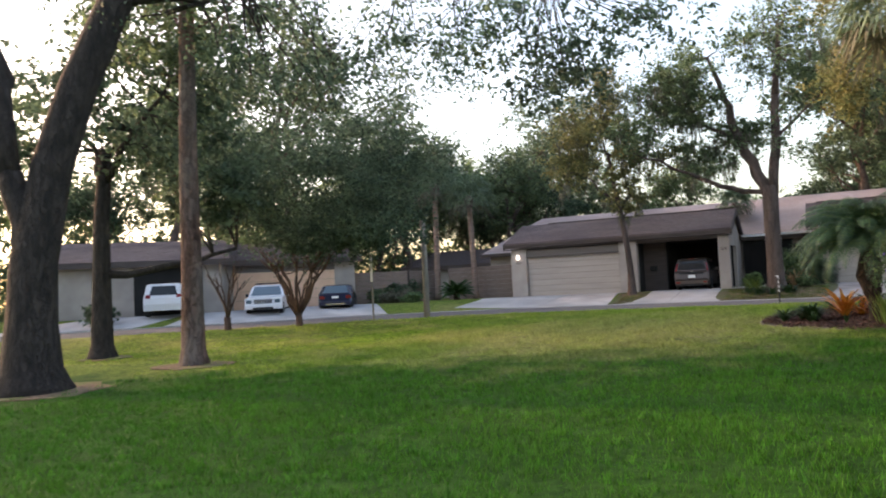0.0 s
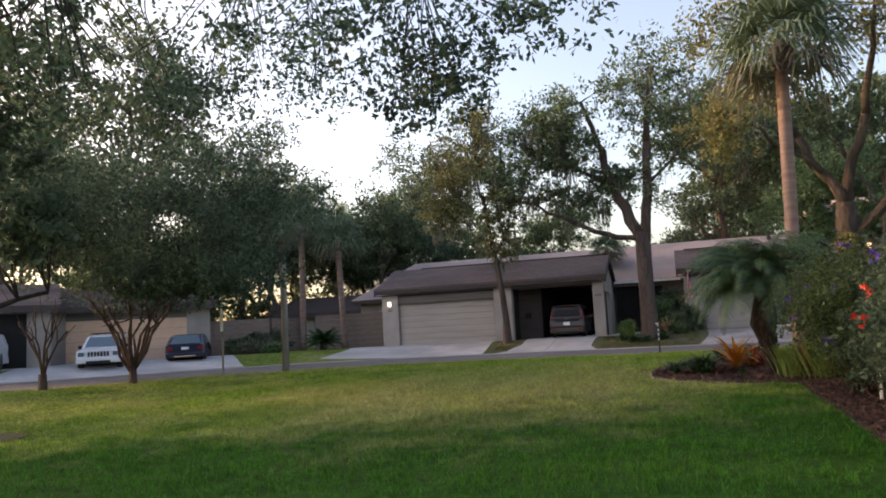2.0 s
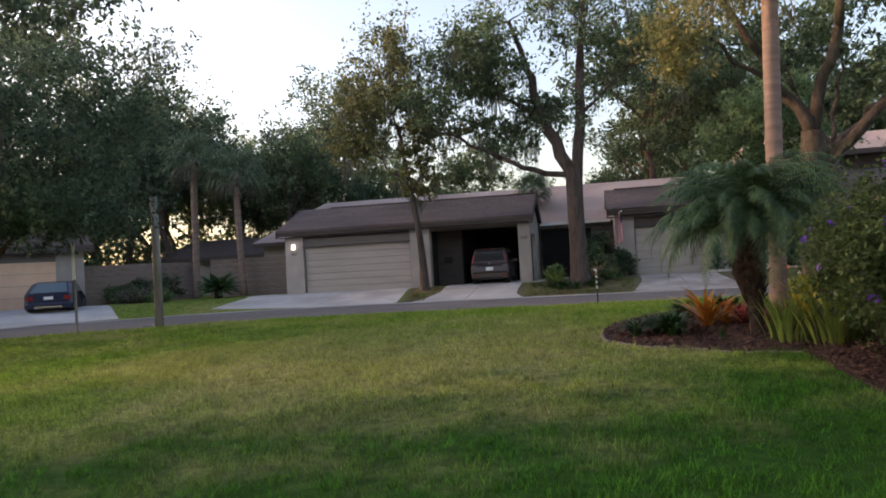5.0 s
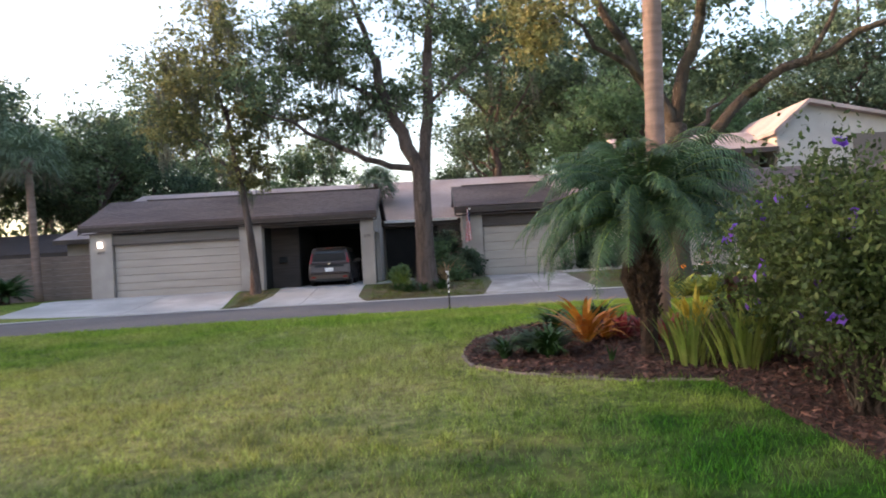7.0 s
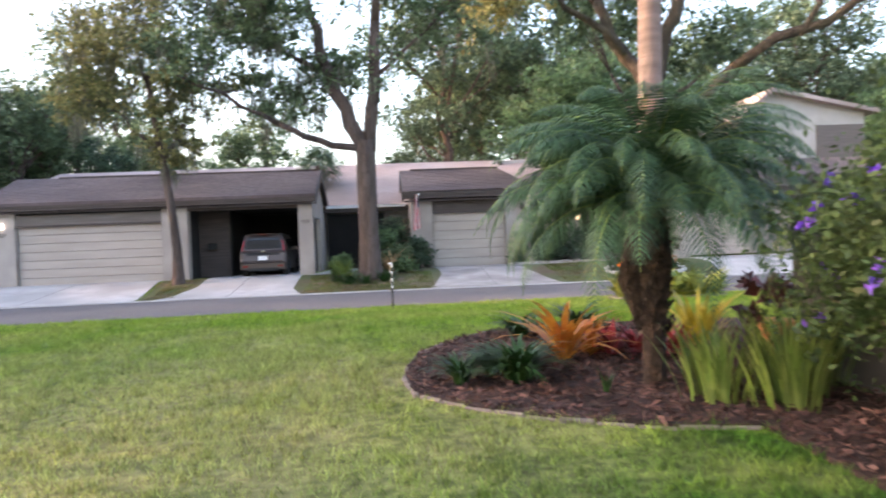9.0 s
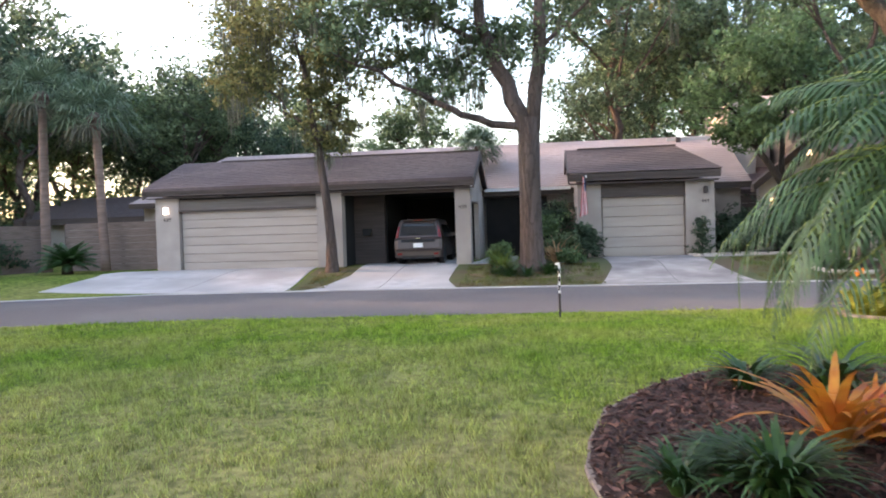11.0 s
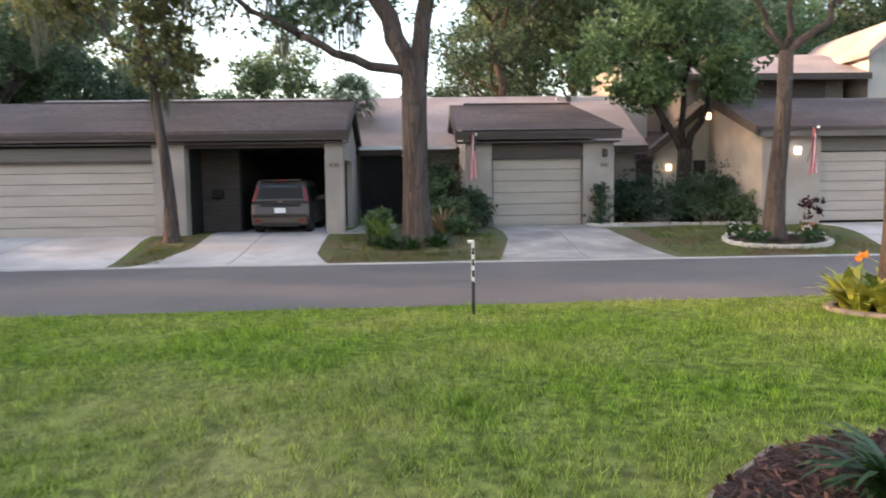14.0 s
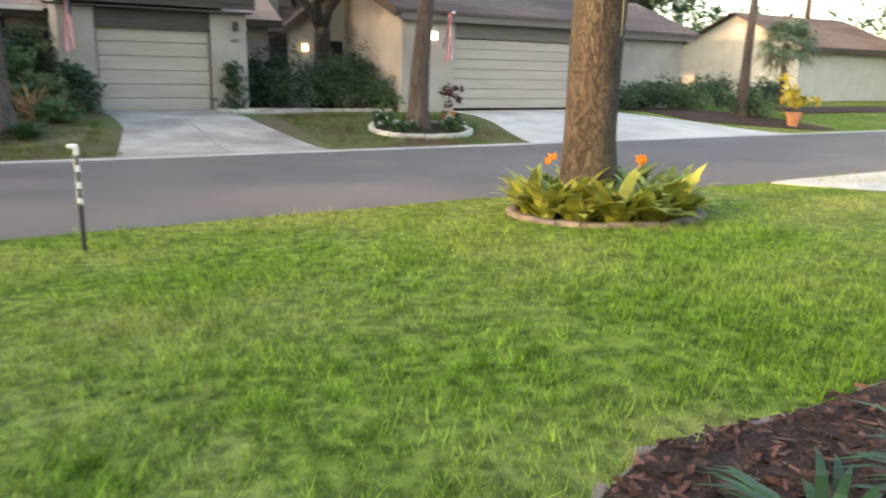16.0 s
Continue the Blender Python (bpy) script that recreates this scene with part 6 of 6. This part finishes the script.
# shrubs at the houses
for k, (x, y, sx, sz, m_, lb) in enumerate([
        (5.2, 38.4, 0.4, 0.6, M_LEAF_LT, "leafy shrub beside the walkway"), (7.4, 39.4, 0.5, 0.9, M_LEAF, "leafy shrub beside the garage wall"), (8.25, 40.2, 0.4, 1.25, M_LEAF_DK, "dark shrub beside the garage wall"),
        (7.5, 37.6, 0.35, 0.5, M_LEAF_LT, "light green shrub at the old tree"), (7.2, 42.8, 0.8, 2.2, M_LEAF_DK, "tall dark shrub by the entry"),
        (14.2, 43.4, 0.9, 1.8, M_LEAF_DK, "dark shrub before the fence"), (15.4, 41.6, 1.2, 1.4, M_LEAF_DK, "broad dark shrub before the fence"), (16.8, 41.8, 1.2, 1.6, M_LEAF_DK, "broad dark shrub before the fence"), (13.8, 42.4, 0.7, 1.2, M_LEAF_DK, "dark shrub before the fence"), (17.2, 40.6, 0.8, 0.8, M_LEAF, "low shrub by the far garage"),
        (26.6, 39.9, 1.0, 0.8, M_LEAF_DK, "clipped dark hedge by the far wall"), (28.2, 39.9, 1.0, 0.8, M_LEAF_DK, "clipped dark hedge by the far wall"), (29.9, 39.5, 1.0, 0.9, M_LEAF, "green hedge by the far wall"),
        (-14.4, 39.0, 0.9, 1.1, M_LEAF_DK, "dark shrub before the grey fence"), (-14.6, 37.6, 0.9, 1.0, M_LEAF_DK, "dark shrub behind the curving lawn"), (-15.6, 37.4, 0.8, 0.7, M_LEAF, "green shrub behind the curving lawn"), (-13.4, 36.4, 0.6, 0.5, M_MOSS, "grey-green low shrub behind the curving lawn"), (-14.2, 36.2, 0.6, 0.5, M_MOSS, "grey-green low shrub behind the curving lawn"), (-12.6, 35.6, 0.5, 0.45, M_LEAF_LT, "low green shrub behind the curving lawn"),
        (-22.3, 22.9, 0.7, 0.9, M_LEAF_DK, "round dark shrub by the far carport"), (-24.6, 21.0, 1.0, 1.0, M_LEAF_DK, "dark hedge by the far carport"),
        (33.5, 41.0, 1.2, 1.0, M_LEAF_DK, "dark hedge by the far driveway"), (36.5, 41.0, 1.2, 1.0, M_LEAF_DK, "dark hedge by the far driveway"), (30.8, 37.2, 0.8, 0.7, M_LEAF, "low shrub on the planted strip")]):
    bush("shrub", on(x, y, 0.0), lb, 700 + k, (sx, sx * 0.8, sz), 12, sx * 0.44, 270, 0.075, m_, 4)
strap_plant("fern_clump", on(7.15, 38.6, 0.0), "tan dry fern fronds beside the old tree", "plant", 801, 60, 1.3, 0.05, M_DRYF, 0.9, "", 0.15, 0.7)
strap_plant("fern_clump", on(7.5, 37.9, 0.0), "tan dry fern fronds beside the old tree", "plant", 802, 50, 1.0, 0.05, M_DRYF, 0.8, "", 0.12, 0.75)
bush("shrub", on(8.3, 40.7, 0.0), "round clipped dark shrub beside the garage wall", 790, (0.42, 0.4, 1.15), 12, 0.22, 260, 0.06, M_LEAF_DK, 3)
bush("shrub", on(7.9, 39.6, 0.0), "dark clipped low hedge beside the garage wall", 791, (0.55, 0.4, 0.7), 12, 0.22, 260, 0.06, M_LEAF_DK, 3)
bush("shrub", on(6.9, 41.4, 0.0), "bright green open shrub behind the old tree", 792, (0.6, 0.5, 1.7), 14, 0.26, 160, 0.09, M_LEAF_LT, 5)
for k, (x, y) in enumerate([(5.1, 37.9), (5.4, 37.2), (5.6, 35.9), (6.2, 35.8), (6.8, 36.1), (5.2, 36.3), (5.7, 36.3), (7.0, 36.4)]):
    strap_plant("grass_clump", on(x, y, 0.0), "light green strap-leaved clump at the old tree", "plant", 810 + k, 70, 1.0 if k < 2 else 0.6, 0.04, M_IRIS if k < 2 else M_STRAP, 1.0, "clumps at the old tree", 0.15, 0.7)
cy = thing("cycad", on(-10.95, 38.2, 0.0), "round cycad with dark stiff fronds", "plant")
L = []
rgc = np.random.default_rng(12)
for k in range(34):
    o, rib = frond(rgc, (0, 0, 0.35), k * 2.4, 1.3 - 1.2 * k / 34, 1.25, 0.28, 22, 0.8, 0.04)
    L += o
tagged(fast("fronds", np.array(L), 4, M_STRAP, cy), kind="stuff")
V, Fc = tube([(0, 0, -0.1), (0, 0, 0.5)], [0.2, 0.17], 10, 0.1, random.Random(2))
raw("stem", V, Fc, M_PALM_DARK, cy)
for i, (x, y, zz) in enumerate([(8.62, 41.2, 1.35), (12.55, 41.1, 1.35)]):
    e = thing("topiary", (x, y, 0.33), "clipped spiral topiary by the garage door", "plant", "topiaries")
    bl = [((0.0, 0, 0.25), (0.26, 0.26, 0.2)), ((0.03, 0, 0.6), (0.25, 0.25, 0.18)), ((-0.02, 0, 0.95), (0.22, 0.22, 0.17)), ((0, 0, 1.25), (0.15, 0.15, 0.14))][: 4 if i else 3]
    tagged(fast("leaves", leaves(rg, bl, 620, 0.045), 4, M_LEAF_DK, e), kind="stuff")
    V, Fc = tube([(0, 0, 0), (0, 0, 1.2 if i else 0.9)], [0.03, 0.02], 6)
    raw("stem", V, Fc, M_BARK_DARK, e)

# urn with orange leaves and planted strip between the far driveways
patch("mulch_strip", [(27.0, 36.6), (31.0, 34.4), (32.0, 34.6), (31.6, 36.6), (28.6, 40.4), (26.2, 40.4)], 0.03, M_MULCH, "planted strip between driveways", "mulch")
e = thing("potted_plant", on(30.6, 35.3, 0.0), "orange-leaved plant in a terracotta urn", "potted plant")
V, Fc = tube([(0, 0, 0), (0, 0, 0.4), (0, 0, 0.5)], [0.16, 0.27, 0.28], 16)
raw("pot", V, Fc, M_POT, e)
tagged(fast("leaves", leaves(rg, [((0, 0, 0.95), (0.5, 0.45, 0.4))], 200, 0.15), 4, M_YELLOW, e), kind="stuff")
patch("mulch_strip", [(34, 37.5), (44, 37.5), (44, 40.5), (34, 40.5)], 0.03, M_MULCH, "mulched border by the far lawn", "mulch")

# ---- flags, sign, poles ----
def flag(at, rz, label):
    """A slanted pole on the wall with a striped cloth hanging down from it."""
    e = thing("flag", at, label, "flag", "flags on garages", rz=rz)
    V, Fc = tube([(0, 0, 0), (0, -0.62, 1.05)], [0.014, 0.012], 6)
    raw("pole", V, Fc, M_BROWN, e)
    V, Fc = tube([(0, -0.61, 1.03), (0, -0.64, 1.09)], [0.04, 0.04], 8)
    raw("finial", V, Fc, M_FLAGWHITE, e)
    n, rows = 7, 12
    def cloth(u, t):
        return (-0.02 - 0.26 * u * (0.4 + 0.7 * t) + 0.06 * t, -0.56 + 0.05 * math.sin(9 * u + 3 * t), 0.93 - 1.25 * t + 0.30 * u * (1 - t) - 0.12 * u)
    for k in range(n):
        vv, ff = [], []
        for j in range(rows + 1):
            t = j / rows
            for u in (k / n, (k + 1) / n):
                vv.append(cloth(u, t))
        ff = [(2 * j, 2 * j + 1, 2 * j + 3, 2 * j + 2) for j in range(rows)]
        if k < 3:
            raw("canton", vv[:10], ff[:4], M_FLAGBLUE, e)
            raw("stripe", vv[8:], ff[:rows - 4], M_FLAGRED if k % 2 == 0 else M_FLAGWHITE, e)
        else:
            raw("stripe", vv, ff, M_FLAGRED if k % 2 == 0 else M_FLAGWHITE, e)
    return e


flag((8.35, 41.38, 2.35), 0, "striped flag hanging from a slanted pole on the garage")
flag((18.9, 39.78, 2.35), 0, "striped flag hanging from a slanted pole on the far garage")

sg = thing("sign_post", on(7.0, 25.85), "thin yard sign post with a narrow weathered plate", "sign")
V, Fc = tube([(0, 0, -0.1), (0, 0, 0.45)], [0.022, 0.022], 8)
raw("stake", V, Fc, M_BLACK, sg)
part("plate", boxes((-0.02, 0.02, -0.015, 0.015, 0.42, 0.98), bevel=0.006), M_FLAGWHITE, sg, "narrow sun-bleached plate")
part("cap", boxes((-0.07, 0.02, -0.018, 0.018, 0.95, 0.99), bevel=0.012), M_FLAGWHITE, sg)
for k in range(3):
    part("lettering_bar", boxes((-0.015, 0.015, -0.019, -0.0155, 0.5 + k * 0.15, 0.59 + k * 0.15)), M_BLACK, sg)

pl = thing("utility_pole", on(-5.9, 25.0), "bare grey timber post on the lawn edge", "pole")
V, Fc = tube([(0, 0, -0.3), (0, 0, 2.0), (-0.02, 0, 4.0)], [0.13, 0.12, 0.11], 14)
raw("shaft", V, Fc, M_POLE, pl, smooth=True)
sp = thing("sign_post", on(-7.1, 22.9), "thin pale sign post by the lane", "sign")
part("post", boxes((-0.025, 0.025, -0.025, 0.025, -0.1, 2.55)), M_POLE, sp)
part("plate", boxes((-0.05, 0.05, -0.035, -0.026, 1.5, 2.5)), M_WHITE, sp)

# ---- grass ----
def blades(n, x0, x1, y0, y1, seed, h, w, keep):
    rg = np.random.default_rng(seed)
    x, y = rg.uniform(x0, x1, n), rg.uniform(y0, y1, n)
    ok = keep(x, y)
    x, y = x[ok], y[ok]
    z = np.array([ground(a, b) for a, b in zip(x, y)])
    n = len(x)
    a = rg.uniform(0, 2 * np.pi, n)
    clump = np.clip(np.sin(x * 7.3 + 3 * np.sin(y * 5.1)) * np.sin(y * 8.7 + 2 * np.sin(x * 4.3)) + 0.75, 0.6, 1.3)
    tall = clump * (0.7 + 0.7 * np.clip(np.sin(x * 1.7 + 2 * np.sin(y * 0.9)) * np.sin(y * 1.3 + x * 0.4) * 0.5 + 0.5, 0, 1))
    H = h * rg.uniform(0.5, 1.2, n) * tall
    dx, dy = np.cos(a) * w * 0.5, np.sin(a) * w * 0.5
    lx, ly = rg.normal(size=n) * H * 0.45, rg.normal(size=n) * H * 0.45
    p = np.stack([x, y, z - 0.01], 1)
    s, l = np.stack([dx, dy, 0 * dx], 1), np.stack([lx, ly, H], 1)
    return np.stack([p - s, p + s, p + l], 1)


nx_, ny_ = np.array(NX), np.array(NY)
def lawn(x, y):
    ok = y < np.interp(x, nx_, ny_) - 0.05
    bed, j = np.zeros(len(x), dtype=bool), len(BED) - 1
    for i in range(len(BED)):
        (xi, yi), (xj, yj) = BED[i], BED[j]
        if yi != yj:
            bed ^= ((yi > y) != (yj > y)) & (x < (xj - xi) * (y - yi) / (yj - yi) + xi)
        j = i
    rngd = ((x - 12.75) / 1.15) ** 2 + ((y - 25.2) / 1.12) ** 2 < 1
    return ok & ~bed & ~rngd & ~((x > 10.8) & (y < 17))


def near_lawn(x, y):
    fade = np.clip(1.15 - np.maximum(0, -x) / 5, 0, 1) * np.clip(1.1 - np.maximum(0, y - 21) / 6, 0, 1)
    return lawn(x, y) & (np.random.default_rng(9).uniform(size=len(x)) < fade)


near = blades(400000, -5, 13.5, 2.0, 26.9, 1, 0.068, 0.010, near_lawn)
mid = blades(150000, -14, 21, 12, 27, 2, 0.07, 0.014, lawn)
def tufts(n, seed, x0, x1, y0, y1, h, w, per):
    """Small clusters of longer, broader blades standing above the mown grass."""
    rg = np.random.default_rng(seed)
    x, y = rg.uniform(x0, x1, n), rg.uniform(y0, y1, n)
    ok = near_lawn(x, y)
    x, y = np.repeat(x[ok], per), np.repeat(y[ok], per)
    m = len(x)
    x, y = x + rg.normal(size=m) * 0.035, y + rg.normal(size=m) * 0.035
    z = np.array([ground(a, b) for a, b in zip(x, y)])
    a = rg.uniform(0, 2 * np.pi, m)
    H, out = h * rg.uniform(0.6, 1.3, m), rg.uniform(0.2, 1.1, m)
    p = np.stack([x, y, z - 0.01], 1)
    s = np.stack([-np.sin(a) * w * 0.5, np.cos(a) * w * 0.5, 0 * a], 1)
    l = np.stack([np.cos(a) * H * out, np.sin(a) * H * out, H], 1)
    return np.stack([p - s, p + s, p + l], 1)


tuft = tufts(9000, 17, -6, 13, 1.5, 26.5, 0.085, 0.013, 12)
def island(x, y):
    a = (x > 4.2) & (x < 8.5) & (y > 34.1) & (np.hypot(x - 6.3, y - 37.0) > 0.9) & (y < 37.8)
    return a | ((x > 12.9) & (x < 18.3) & (y > 34.1) & (y < 38.8)) | ((x > -0.8) & (x < 0.1) & (y > 34.1) & (y < 38))


far = blades(60000, -1, 18.5, 34, 39, 5, 0.09, 0.02, island)
tagged(fast("island_grass", far, 3, M_DRYBLADE), "thin patchy grass on the islands", "grass", kind="stuff")
tagged(fast("grass", np.concatenate([near, mid, tuft]), 3, M_BLADE), "short green lawn grass with dry patches", "grass", kind="stuff")
